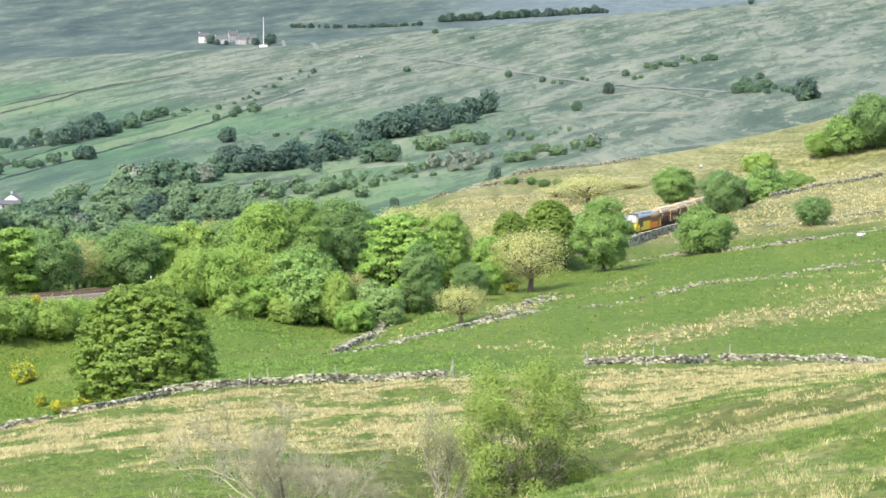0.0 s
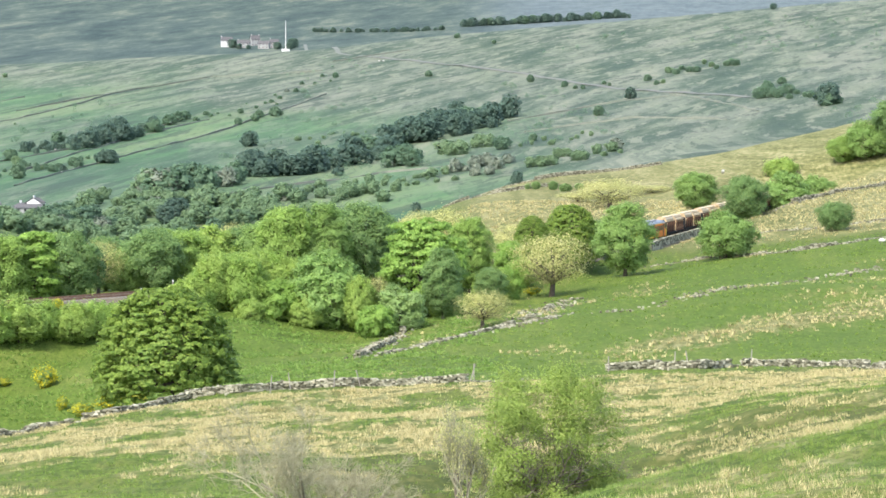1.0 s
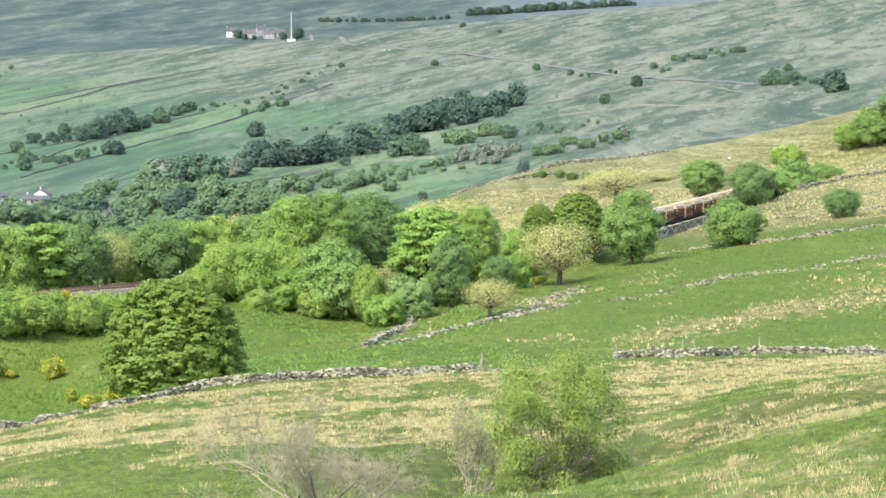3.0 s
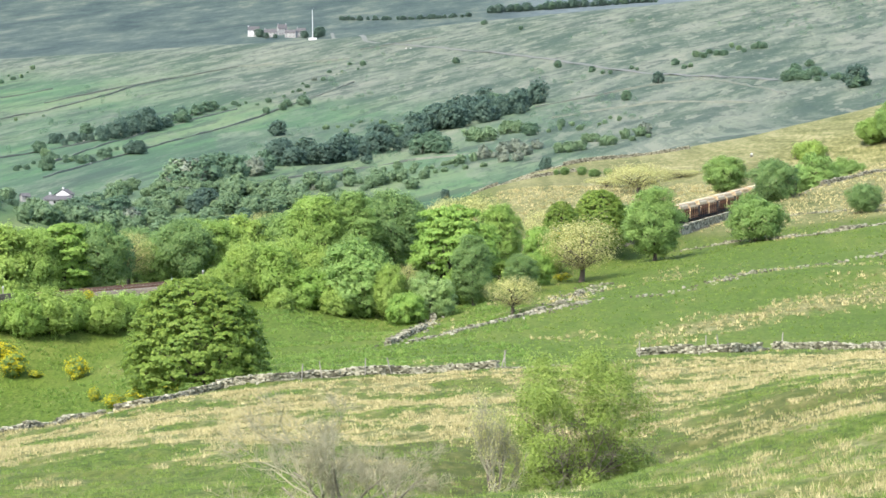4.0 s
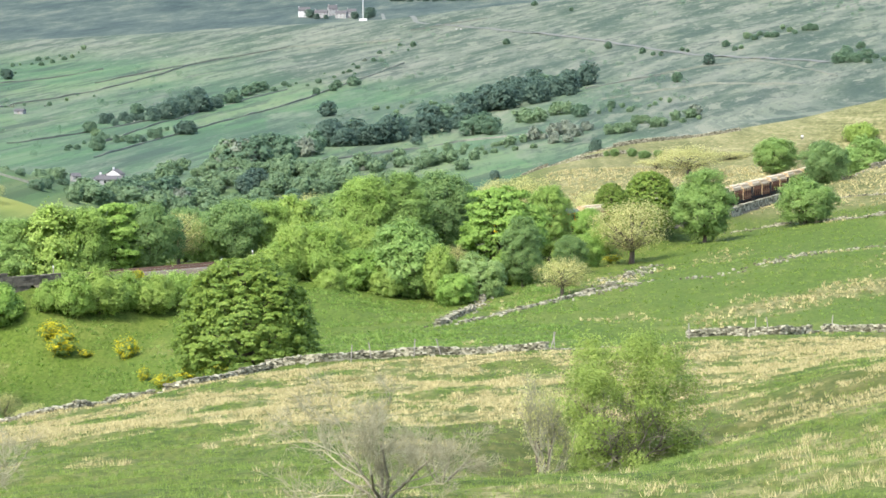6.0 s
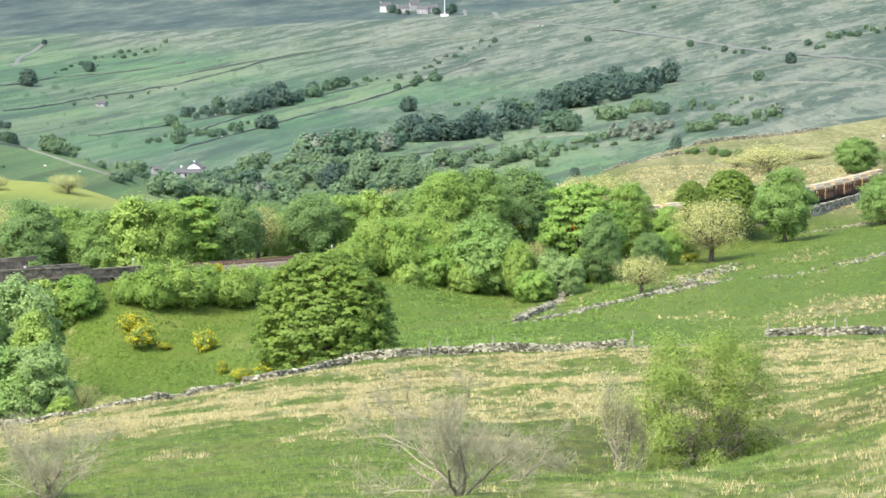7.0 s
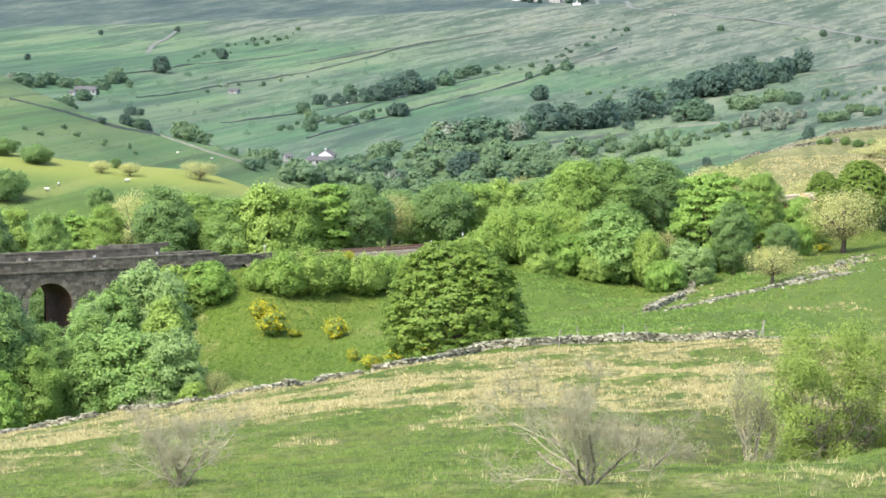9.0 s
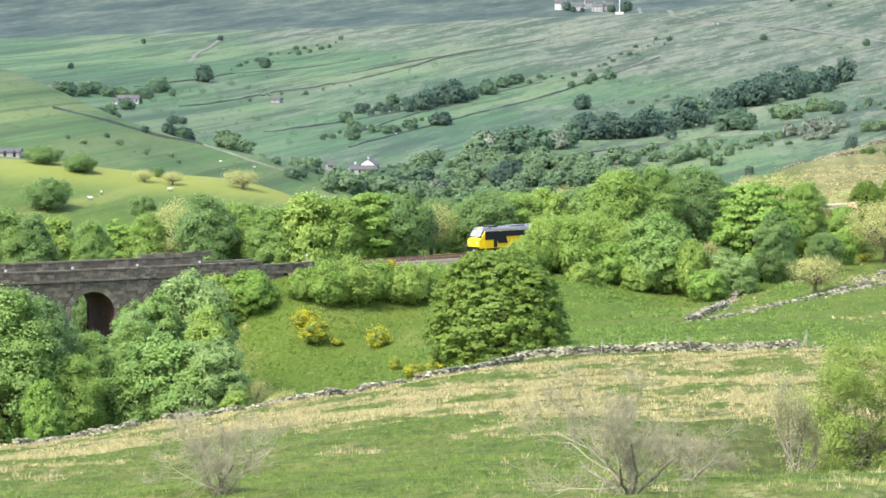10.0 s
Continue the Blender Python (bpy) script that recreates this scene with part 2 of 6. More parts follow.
def mottled(name, stops, scale=3.0, rough=0.9, bumped=0.4, island=0.0, metal=0.0, stretch=None):
    m, nt, b = material(name, rough)
    n1 = noise_tex(nt, scale, 6, 0.65, stretch)
    fac = n1
    if island:
        geo = nt.nodes.new("ShaderNodeNewGeometry")
        fac = mth(nt, "ADD", mth(nt, "MULTIPLY", n1, 1 - island), mth(nt, "MULTIPLY", geo.outputs["Random Per Island"], island))
    stops = [(p, tuple(0.82 * q for q in c)) for p, c in stops]
    nt.links.new(ramp(nt, fac, stops), b.inputs["Base Color"])
    b.inputs["Metallic"].default_value = metal
    if bumped:
        bump(nt, b, n1, bumped, 0.05)
    return m


GRASS = ground_material()
LEAF = {
    "sycamore": leaf_material("leaf_sycamore", (0.043, 0.077, 0.014), (0.080, 0.128, 0.021), (0.134, 0.176, 0.031)),
    "bright": leaf_material("leaf_bright", (0.072, 0.130, 0.026), (0.106, 0.172, 0.034), (0.148, 0.214, 0.048)),
    "broadleaf": leaf_material("leaf_broadleaf", (0.066, 0.110, 0.030), (0.098, 0.155, 0.041), (0.138, 0.198, 0.056)),
    "broadleaf_dark": leaf_material("leaf_broadleaf_dark", (0.054, 0.092, 0.032), (0.078, 0.127, 0.041), (0.110, 0.164, 0.053)),
    "broadleaf_yellow": leaf_material("leaf_broadleaf_yellow", (0.076, 0.124, 0.026), (0.110, 0.168, 0.037), (0.150, 0.208, 0.052)),
    "willow": leaf_material("leaf_willow", (0.082, 0.136, 0.026), (0.116, 0.176, 0.036), (0.156, 0.216, 0.052)),
    "sallow_pale": leaf_material("leaf_sallow_pale", (0.084, 0.130, 0.043), (0.122, 0.178, 0.060), (0.170, 0.226, 0.086)),
    "sallow": leaf_material("leaf_sallow", (0.070, 0.122, 0.032), (0.102, 0.164, 0.043), (0.144, 0.206, 0.062)),
    "lime": leaf_material("leaf_lime", (0.076, 0.112, 0.022), (0.106, 0.148, 0.030), (0.144, 0.182, 0.042)),
    "olive": leaf_material("leaf_olive", (0.130, 0.135, 0.045), (0.200, 0.205, 0.075), (0.290, 0.280, 0.120)),
    "scrub": leaf_material("leaf_scrub", (0.095, 0.145, 0.030), (0.130, 0.185, 0.040), (0.170, 0.220, 0.056)),
    "gorse": leaf_material("leaf_gorse", (0.045, 0.085, 0.020), (0.080, 0.125, 0.030), (0.120, 0.160, 0.040)),
    "flower": leaf_material("gorse_flower", (0.232, 0.194, 0.005), (0.301, 0.258, 0.009), (0.353, 0.318, 0.017), 0.1),
    # far crowns keep bluer, greyer greens, with distance haze put into the leaf colour
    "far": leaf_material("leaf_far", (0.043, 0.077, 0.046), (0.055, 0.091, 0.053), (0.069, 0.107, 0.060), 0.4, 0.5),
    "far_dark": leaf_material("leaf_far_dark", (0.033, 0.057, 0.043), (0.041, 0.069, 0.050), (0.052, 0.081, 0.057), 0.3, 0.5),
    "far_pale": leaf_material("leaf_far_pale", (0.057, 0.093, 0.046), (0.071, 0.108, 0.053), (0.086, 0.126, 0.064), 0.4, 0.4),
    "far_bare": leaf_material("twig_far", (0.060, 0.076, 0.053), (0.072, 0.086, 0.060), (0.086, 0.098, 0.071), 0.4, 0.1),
}
BARK = mottled("bark", [(0.3, (0.05, 0.04, 0.03)), (0.7, (0.15, 0.125, 0.095))], 5.0)
BARE = mottled("bare_twig", [(0.3, (0.24, 0.23, 0.135)), (0.7, (0.44, 0.415, 0.275))], 4.0, bumped=0)
OLIVE_TWIG = mottled("budding_twig", [(0.3, (0.20, 0.20, 0.085)), (0.7, (0.36, 0.345, 0.16))], 4.0, bumped=0)
LIMB = mottled("grey_limb", [(0.3, (0.13, 0.115, 0.08)), (0.7, (0.30, 0.27, 0.20))], 4.0, bumped=0)
DARK_BARE = mottled("dark_twig", [(0.3, (0.07, 0.055, 0.04)), (0.7, (0.20, 0.17, 0.13))], 4.0, bumped=0)
STONE = mottled("dry_stone", [(0.2, (0.075, 0.072, 0.046)), (0.5, (0.22, 0.212, 0.145)), (0.85, (0.47, 0.45, 0.335))], 2.5, island=0.65)
ASHLAR = mottled("sooty_ashlar", [(0.2, (0.045, 0.040, 0.031)), (0.5, (0.105, 0.094, 0.073)), (0.8, (0.24, 0.215, 0.165))], 1.2, island=0.3)
COPING = mottled("coping_stone", [(0.2, (0.06, 0.054, 0.042)), (0.55, (0.14, 0.125, 0.095)), (0.85, (0.26, 0.24, 0.19))], 1.4, island=0.3)
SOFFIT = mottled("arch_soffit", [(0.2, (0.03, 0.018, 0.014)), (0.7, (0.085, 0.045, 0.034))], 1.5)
BALLAST = mottled("ballast", [(0.25, (0.075, 0.065, 0.042)), (0.55, (0.14, 0.122, 0.085)), (0.8, (0.21, 0.185, 0.135))], 6.0)
SLEEPER = mottled("sleeper_concrete", [(0.3, (0.22, 0.20, 0.17)), (0.7, (0.36, 0.34, 0.30))], 4.0)
RAIL = mottled("rusty_rail", [(0.3, (0.10, 0.055, 0.035)), (0.7, (0.20, 0.12, 0.08))], 5.0, 0.55, metal=0.4)
STRAW = leaf_material("straw_blade", (0.058, 0.058, 0.019), (0.140, 0.126, 0.054), (0.296, 0.254, 0.134), 0.0, 0.2)
BLADE = leaf_material("grass_blade", (0.053, 0.084, 0.016), (0.072, 0.108, 0.021), (0.100, 0.128, 0.030), 0.0, 0.4)
BANKGRASS = leaf_material("bank_blade", (0.056, 0.099, 0.018), (0.077, 0.128, 0.025), (0.113, 0.153, 0.038), 0.0, 0.5)
WHITE = mottled("white_paint", [(0.3, (0.5, 0.5, 0.48)), (0.7, (0.7, 0.7, 0.68))], 2.0, 0.6, 0.1)
SLATE = mottled("slate_roof", [(0.3, (0.06, 0.06, 0.063)), (0.7, (0.13, 0.127, 0.127))], 1.5)
RENDER = mottled("grey_render", [(0.3, (0.20, 0.205, 0.195)), (0.7, (0.40, 0.40, 0.385))], 1.0)
WOOD = mottled("weathered_wood", [(0.3, (0.20, 0.18, 0.15)), (0.7, (0.42, 0.39, 0.33))], 4.0)
DARKVOID = mottled("dark_glass", [(0.3, (0.02, 0.022, 0.025)), (0.7, (0.04, 0.043, 0.047))], 1.0, 0.15, 0)
TAR = mottled("moor_road", [(0.3, (0.11, 0.115, 0.10)), (0.7, (0.16, 0.165, 0.145))], 0.5)

# ---- the railway's line: s in metres, 0 where the engine's nose ends, growing away up the valley
S0, S1, STEP = -170.0, 430.0, 1.0


def heading(s):
    return 46.0 + 28.0 * min(max(s / 150.0, 0.0), 1.0) ** 1.4 - 16.0 * min(max(-s / 90.0, 0.0), 1.0)


def grade(s):
    """Height of the rails: falling towards the viaduct, level past the copse, climbing beyond."""
    return 0.01 * np.minimum(s, 0.0) + 0.004 * np.clip(s, 0.0, 150.0) + 0.008 * np.maximum(s - 150.0, 0.0)


def lay_track():
    pts = {0: (-47.2, 455.5)}
    x, y = pts[0]
    for i in range(int(S1 / STEP)):
        a = radians(heading((i + 0.5) * STEP))
        x, y = x + math.cos(a) * STEP, y + math.sin(a) * STEP
        pts[i + 1] = (x, y)
    x, y = pts[0]
    for i in range(int(-S0 / STEP)):
        a = radians(heading(-(i + 0.5) * STEP))
        x, y = x - math.cos(a) * STEP, y - math.sin(a) * STEP
        pts[-i - 1] = (x, y)
    return np.array([pts[k] for k in sorted(pts)])


TRACK = lay_track()
TRACK_S = S0 + STEP * np.arange(len(TRACK))


def on_track(s, side=0.0):
    """Place on the line, side metres towards the camera, and the heading in degrees."""
    x, y = np.interp(s, TRACK_S, TRACK[:, 0]), np.interp(s, TRACK_S, TRACK[:, 1])
    a = radians(heading(s))
    return x + side * math.sin(a), y - side * math.cos(a), float(grade(s)), heading(s)


# ---- the lie of the land: heights on rings round the hilltop at bearings BEAR
BEAR = np.array([-16.37, -13.95, -11.67, -9.25, -6.8, -4.33, -1.84, 0.66, 3.15, 5.64, 8.1, 10.53])
RINGS = []


def ring(d, *z):
    RINGS.append((d, z if len(z) > 1 else z * 12))


ring(0, 30.3)
ring(60, 21.5)
ring(120, 14.3, 14.2, 14.3, 14.5, 14.7, 15.0, 15.2, 15.4, 15.6, 16.7, 17.6, 18.4)
ring(150, 10.4, 10.3, 10.6, 11.1, 11.5, 11.6, 11.3, 11.2, 13.0, 14.9, 16.4, 17.4)
ring(170, 8.0, 7.9, 8.3, 8.9, 9.4, 9.8, 9.3, 8.3, 8.4, 10.4, 12.5, 14.0)
ring(200, 4.4, 4.3, 4.8, 5.7, 6.5, 7.2, 7.3, 7.3, 7.8, 10.2, 11.9, 13.1)
ring(240, -0.2, -0.2, 0.8, 2.3, 3.4, 4.3, 4.7, 5.1, 5.8, 7.5, 8.9, 10.1)
ring(290, -6.3, -6.0, -4.3, -2.3, -0.5, 0.8, 1.4, 2.0, 2.6, 3.8, 5.0, 6.1)
ring(320, -10.0, -9.5, -7.5, -5.3, -3.1, -0.4, 0.4, 0.9, 1.7, 2.2, 2.6, 3.4)
ring(345, -15.0, -14.0, -13.0, -11.0, -7.5, -1.6, -0.9, -0.3, 0.5, 1.1, 1.6, 2.3)
ring(390, -15.0, -14.0, -13.5, -13.0, -10.5, -5.2, -3.3, -2.1, -0.7, 0.6, 1.6, 2.5)
ring(410, -15.0, -14.0, -13.5, -12.5, -8.0, -4.6, -4.2, -2.1, -0.8, 0.6, 1.8, 2.7)
ring(430, -15.0, -14.0, -13.0, -11.0, -6.0, -2.9, -4.8, -1.8, -0.7, 0.9, 2.2, 3.2)
ring(445, -15.0, -14.0, -12.5, -10.0, -4.0, -2.0, -4.6, -2.4, -0.6, 1.4, 2.7, 3.9)
ring(480, -15.0, -14.0, -12.0, -8.0, -3.0, -1.2, -2.5, -3.4, -1.5, 1.1, 2.8, 4.0)
ring(530, -13.0, -12.0, -11.0, -9.0, -6.0, -4.0, -4.0, -4.0, -1.3, 1.6, 4.0, 5.6)
ring(600, -14.0, -14.0, -13.0, -10.0, -7.0, -5.0, -3.0, -2.0, -0.4, 2.3, 5.0, 6.8)
ring(700, -20.0, -18.0, -18.0, -16.0, -12.0, -9.0, -4.0, 2.7, 3.3, 6.7, 9.0, 10.4)
ring(820, 0.4, -1.6, -4.7, -9.0, -25.0, -22.0, -14.0, 1.2, 6.6, 13.5, 20.7, 23.6)
ring(950, -16.0, -20.0, -26.0, -32.0, -36.0, -36.0, -32.0, -16.0, -2.0, 4.0, 19.7, 23.9)
ring(1150, -2.6, -6.9, -15.2, -38.0, -42.0, -44.0, -42.0, -36.0, -22.0, -14.0, -4.0, 2.0)
ring(1350, 23.0, 12.6, -9.5, -24.3, -42.0, -46.0, -46.0, -38.0, -8.4, 0.4, 9.9, 15.8)
ring(1500, 0.0, -5.0, -25.0, -38.0, -35.1, -30.7, -26.9, -19.0, -8.5, 1.3, 11.3, 17.9)
ring(1800, 4.9, -7.6, -16.6, -26.9, -25.7, -22.8, -18.2, -7.2, 5.4, 14.8, 22.7, 28.9)
ring(2100, 7.4, -1.7, -9.2, -13.2, -9.8, -6.3, 0.9, 10.0, 21.0, 32.0, 41.0, 46.4)
ring(2400, 11.9, 9.7, 7.4, 7.2, 13.3, 19.5, 25.7, 34.1, 44.5, 54.9, 60.9, 66.9)
ring(2700, 20.7, 22.9, 26.5, 31.1, 36.7, 43.7, 49.9, 60.2, 71.9, 82.0, 90.1, 96.6)
ring(3200, -2.8, -0.5, 2.0, 4.5, 9.9, 15.3, 23.6, 34.8, 51.5, 68.0, 78.9, 86.7)
ring(4000, 52.0, 52.3, 52.5, 54.0, 56.2, 58.4, 59.8, 66.8, 77.2, 84.0, 94.0, 100.4)
ring(4800, 168.1, 169.7, 170.9, 172.0, 172.9, 173.5, 173.8, 173.8, 173.6, 173.2, 172.4, 171.5)

RING_D = np.array([r[0] for r in RINGS], float)
RING_Z = np.array([r[1] for r in RINGS], float)


def slopes():
    h = np.diff(RING_D)[:, None]
    de = np.diff(RING_Z, axis=0) / h
    m = np.zeros_like(RING_Z)
    a, b = de[:-1], de[1:]
    w1, w2 = 2 * h[1:] + h[:-1], h[1:] + 2 * h[:-1]
    with np.errstate(divide="ignore", invalid="ignore"):
        hm = (w1 + w2) / (w1 / a + w2 / b)
    m[1:-1] = np.where(a * b > 0, hm, 0)
    m[0], m[-1] = de[0], de[-1]
    return m


RING_M = slopes()


def base_land(x, y):
    x, y = np.asarray(x, float), np.asarray(y, float)
    d = np.clip(np.hypot(x, y), 0, RING_D[-1])
    az = np.degrees(np.arctan2(x, y))
    k = np.clip(np.searchsorted(RING_D, d, side="right") - 1, 0, len(RING_D) - 2)
    h = RING_D[k + 1] - RING_D[k]
    t = (d - RING_D[k]) / h
    n = len(BEAR)
    gap = 360.0 - (BEAR[-1] - BEAR[0])
    inside = (az >= BEAR[0]) & (az <= BEAR[-1])
    j = np.clip(np.searchsorted(BEAR, az, side="right") - 1, 0, n - 2)
    u = np.clip((az - BEAR[j]) / (BEAR[j + 1] - BEAR[j]), 0, 1)
    back = sstep(0, 1, ((az - BEAR[-1]) % 360.0) / gap)

    def column(c):
        a, b = RING_Z[k, c], RING_Z[k + 1, c]
        ma, mb = RING_M[k, c] * h, RING_M[k + 1, c] * h
        return a * (2 * t**3 - 3 * t**2 + 1) + ma * (t**3 - 2 * t**2 + t) + b * (3 * t**2 - 2 * t**3) + mb * (t**3 - t**2)

    z0, z1 = column(np.clip(j - 1, 0, n - 1)), column(j)
    z2, z3 = column(j + 1), column(np.clip(j + 2, 0, n - 1))
    zin = z1 + 0.5 * u * (z2 - z0 + u * (2 * z0 - 5 * z1 + 4 * z2 - z3 + u * (3 * (z1 - z2) + z3 - z0)))
    zout = column(np.full_like(j, n - 1)) * (1 - back) + column(np.zeros_like(j)) * back
    return np.where(inside, zin, zout)


def land(x, y):
    """Height of the ground, with the railway's bank and cutting."""
    x, y = np.atleast_1d(np.asarray(x, float)), np.atleast_1d(np.asarray(y, float))
    d = np.hypot(x, y)
    z = base_land(x, y)
    amp = np.clip(d / 300.0, 0.15, 1.2) * sstep(20, 80, d)
    z = z + amp * (0.9 * (vnoise(x / 31, y / 31, 1) - 0.5) + 0.45 * (vnoise(x / 11, y / 11, 2) - 0.5)) + (0.32 * (vnoise(x / 2.3, y / 2.3, 3) - 0.5) + 0.5 * (vnoise(x / 6.1, y / 4.7, 8) - 0.5)) * sstep(900, 300, d)
    far = sstep(800, 1500, d)
    z = z + far * 5.0 * (vnoise(x / 160, y / 160, 4) - 0.5)
    idx = np.where((d > 320) & (d < 900) & (np.abs(x) < 220))[0]
    for c in range(0, len(idx), 4000):
        q = idx[c:c + 4000]
        dx, dy = x[q, None] - TRACK[None, :, 0], y[q, None] - TRACK[None, :, 1]
        dd = dx * dx + dy * dy
        m = dd.argmin(1)
        hd = np.radians([heading(v) for v in TRACK_S])[m]
        ex, ey = dx[np.arange(len(q)), m], dy[np.arange(len(q)), m]
        along = ex * np.cos(hd) + ey * np.sin(hd)
        s = TRACK_S[m] + np.clip(along, -2, 2)
        dist = np.hypot(ex * np.sin(hd) - ey * np.cos(hd), np.maximum(np.abs(along) - 2, 0))
        form = grade(s) - 0.75
        wob = 1.0 + 0.25 * (vnoise(x[q] / 14, y[q] / 14, 7) - 0.5)
        bank = form - np.maximum(dist - 5.2, 0) * 0.44 * wob
        cut = form + np.maximum(dist - 5.2, 0) * 0.50 * wob
        z0 = z[q]
        z1 = np.minimum(np.maximum(z0, bank), np.maximum(cut, bank))
        w = sstep(-54, -34, s) * sstep(330, 290, s)
        z[q] = z0 * (1 - w) + z1 * w
    return z


def ground_z(x, y):
    return float(land(x, y)[0])


def at(bearing, dist):
    a = radians(bearing)
    return math.sin(a) * dist, math.cos(a) * dist


def build_ground():
    view = np.linspace(-16.0, 10.2, 420)
    rest = np.linspace(10.2, 344.0, 70)[1:-1]
    az = np.radians(np.concatenate([view, rest]))
    ds = np.concatenate([np.linspace(0.02, 95, 24), np.geomspace(98, 330, 280)[:-1], np.geomspace(330, 4800, 210)])
    A, D = np.meshgrid(az, ds)
    X, Y = np.sin(A) * D, np.cos(A) * D - 1.5
    Z = land(X.ravel(), Y.ravel())
    na, nd = len(az), len(ds)
    i = np.arange(nd - 1)[:, None] * na + np.arange(na)[None]
    j = np.arange(nd - 1)[:, None] * na + (np.arange(na)[None] + 1) % na
    faces = np.stack([i, i + na, j + na, j], -1).reshape(-1, 4)[:, ::-1]
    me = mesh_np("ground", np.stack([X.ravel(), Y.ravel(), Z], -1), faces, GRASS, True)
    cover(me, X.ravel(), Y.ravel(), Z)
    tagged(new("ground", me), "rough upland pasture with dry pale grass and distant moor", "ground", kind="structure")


def straw_at(x, y):
    """How much dry pale grass grows at a place."""
    d, b = np.hypot(x, y), np.degrees(np.arctan2(x, y))
    n1 = 0.6 * vnoise(x / 9, y / 15, 11) + 0.4 * vnoise(x / 22, y / 12, 14)
    n2, n3 = vnoise(x / 40, y / 22, 12), vnoise(x / 2.6, y / 6, 13)
    front = sstep(195, 235, d + 30 * (n2 - 0.5)) * sstep(322, 316, d) * sstep(6.5, 2.0, b - 0.012 * (d - 250))
    right = sstep(1.5, 3.5, b) * sstep(235, 270, d) * sstep(322, 316, d) * 0.95
    hump = sstep(2.0, 4.5, b) * sstep(158, 150, d) * (0.55 + 0.5 * sstep(138, 149, d))
    low = (0.22 + 0.6 * (n1 - 0.3)) * sstep(230, 120, d) * (0.45 + 0.55 * sstep(-9.0, -4.0, b))
    field = sstep(325, 332, d) * sstep(620, 560, d) * (0.02 + 0.42 * sstep(0.5, 0.85, n1))
    band = np.exp(-((d - (395 + 9 * (b - 5))) / 16.0) ** 2) * sstep(1.0, 4.0, b) * 0.78
    band2 = np.exp(-((d - (452 + 5 * (b - 5))) / 9.0) ** 2) * sstep(2.0, 5.0, b) * 0.45
    edge = np.exp(-((d - (420 + 14 * (b - 0))) / 7.0) ** 2) * sstep(-1.5, -0.5, b) * sstep(2.6, 1.5, b) * 0.55
    upper = sstep(-0.6, 0.6, b) * sstep(545, 590, d) * 0.78
    tongue = sstep(-6.5, -8.5, b) * sstep(700, 760, d) * sstep(850, 835, d) * (0.14 + 0.14 * n1)
    slope = sstep(-3, -6, b) * sstep(335, 345, d) * sstep(470, 440, d) * 0.38 * sstep(0.35, 0.9, n1 * 0.6 + n3 * 0.5)
    dip = sstep(160, 175, d) * sstep(322, 300, d) * sstep(0.48, 0.8, 0.6 * n1 + 0.5 * n3) * 0.55
    s = np.maximum.reduce([dip, tongue, slope, front * (0.66 + 0.8 * (n1 - 0.5) + 0.7 * (n3 - 0.5)), right * (0.70 + 0.6 * (n1 - 0.5) + 0.4 * (n3 - 0.5)), hump * (0.45 + 0.9 * n1 + 0.4 * (n3 - 0.5)), low, field, band, band2, edge, upper * (0.62 + 0.75 * n1 + 0.5 * (n3 - 0.5))])
    return np.clip(s, 0, 1)


def cover(me, x, y, z):
    d, b = np.hypot(x, y), np.degrees(np.arctan2(x, y))
    n = vnoise(x / 210, y / 150, 21)
    wx, wy = x + 60 * (vnoise(x / 130, y / 130, 23) - 0.5), y + 90 * (vnoise(x / 150, y / 150, 24) - 0.5)
    fields = vhash(np.floor(wx / 120 + wy / 300), np.floor(wy / 170 - wx / 420), 22)
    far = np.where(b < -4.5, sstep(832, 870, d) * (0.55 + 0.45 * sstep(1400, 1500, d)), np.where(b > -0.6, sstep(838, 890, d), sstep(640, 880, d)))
    moor = np.clip(sstep(-14, 30, z + 30 * (n - 0.5) + 3.0 * (b + 3)) * sstep(1250, 1600, d) + sstep(0.55, 0.95, fields) * 0.4 + sstep(0.5, 4.0, b) * 0.6, 0, 1)
    moor = np.where(d < 1450, moor * sstep(-4, 2, b) + sstep(2, 14, z) * sstep(-10, -13, b) * 0.8, moor)
    hazed_hill = sstep(2760, 3100, d)
    soil = np.zeros_like(x)
    for sb, sd, sr in ((-0.75, 152, 1.6), (-1.3, 133, 1.2), (-0.55, 160, 1.0), (6.4, 705, 7.0)):
        px, py = at(sb, sd)
        soil = np.maximum(soil, sstep(1.0, 0.55, np.hypot(x - px, (y - py) * 0.6) / sr + 0.5 * (vnoise(x * 1.3, y * 1.3, 33) - 0.5)))
    for name, val in (("straw", straw_at(x, y)), ("far", np.clip(far, 0, 1)), ("moor", moor), ("hazed_hill", hazed_hill), ("soil", soil), ("brow", sstep(-0.8, 0.6, b) * sstep(548, 585, d)), ("tongue", sstep(-5, -7.5, b) * sstep(775, 805, d) * sstep(850, 842, d)), ("gully_shade", sstep(0.15, 0.5, sstep(153, 160, d) * sstep(226, 192, d) * sstep(-4.5, 0.0, b) * (0.35 + 0.9 * vnoise(x / 9, y / 14, 35)))), ("hillock", sstep(620, 800, d) * sstep(1500, 1400, d) * sstep(-5, -7.5, b) * 0.8), ("fell", sstep(-0.5, 1.5, b) * sstep(3300, 3700, d) * 0.9), ("ley", sstep(326, 334, d) * sstep(560, 530, d))):
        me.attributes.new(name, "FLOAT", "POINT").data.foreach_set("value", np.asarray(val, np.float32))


build_ground()

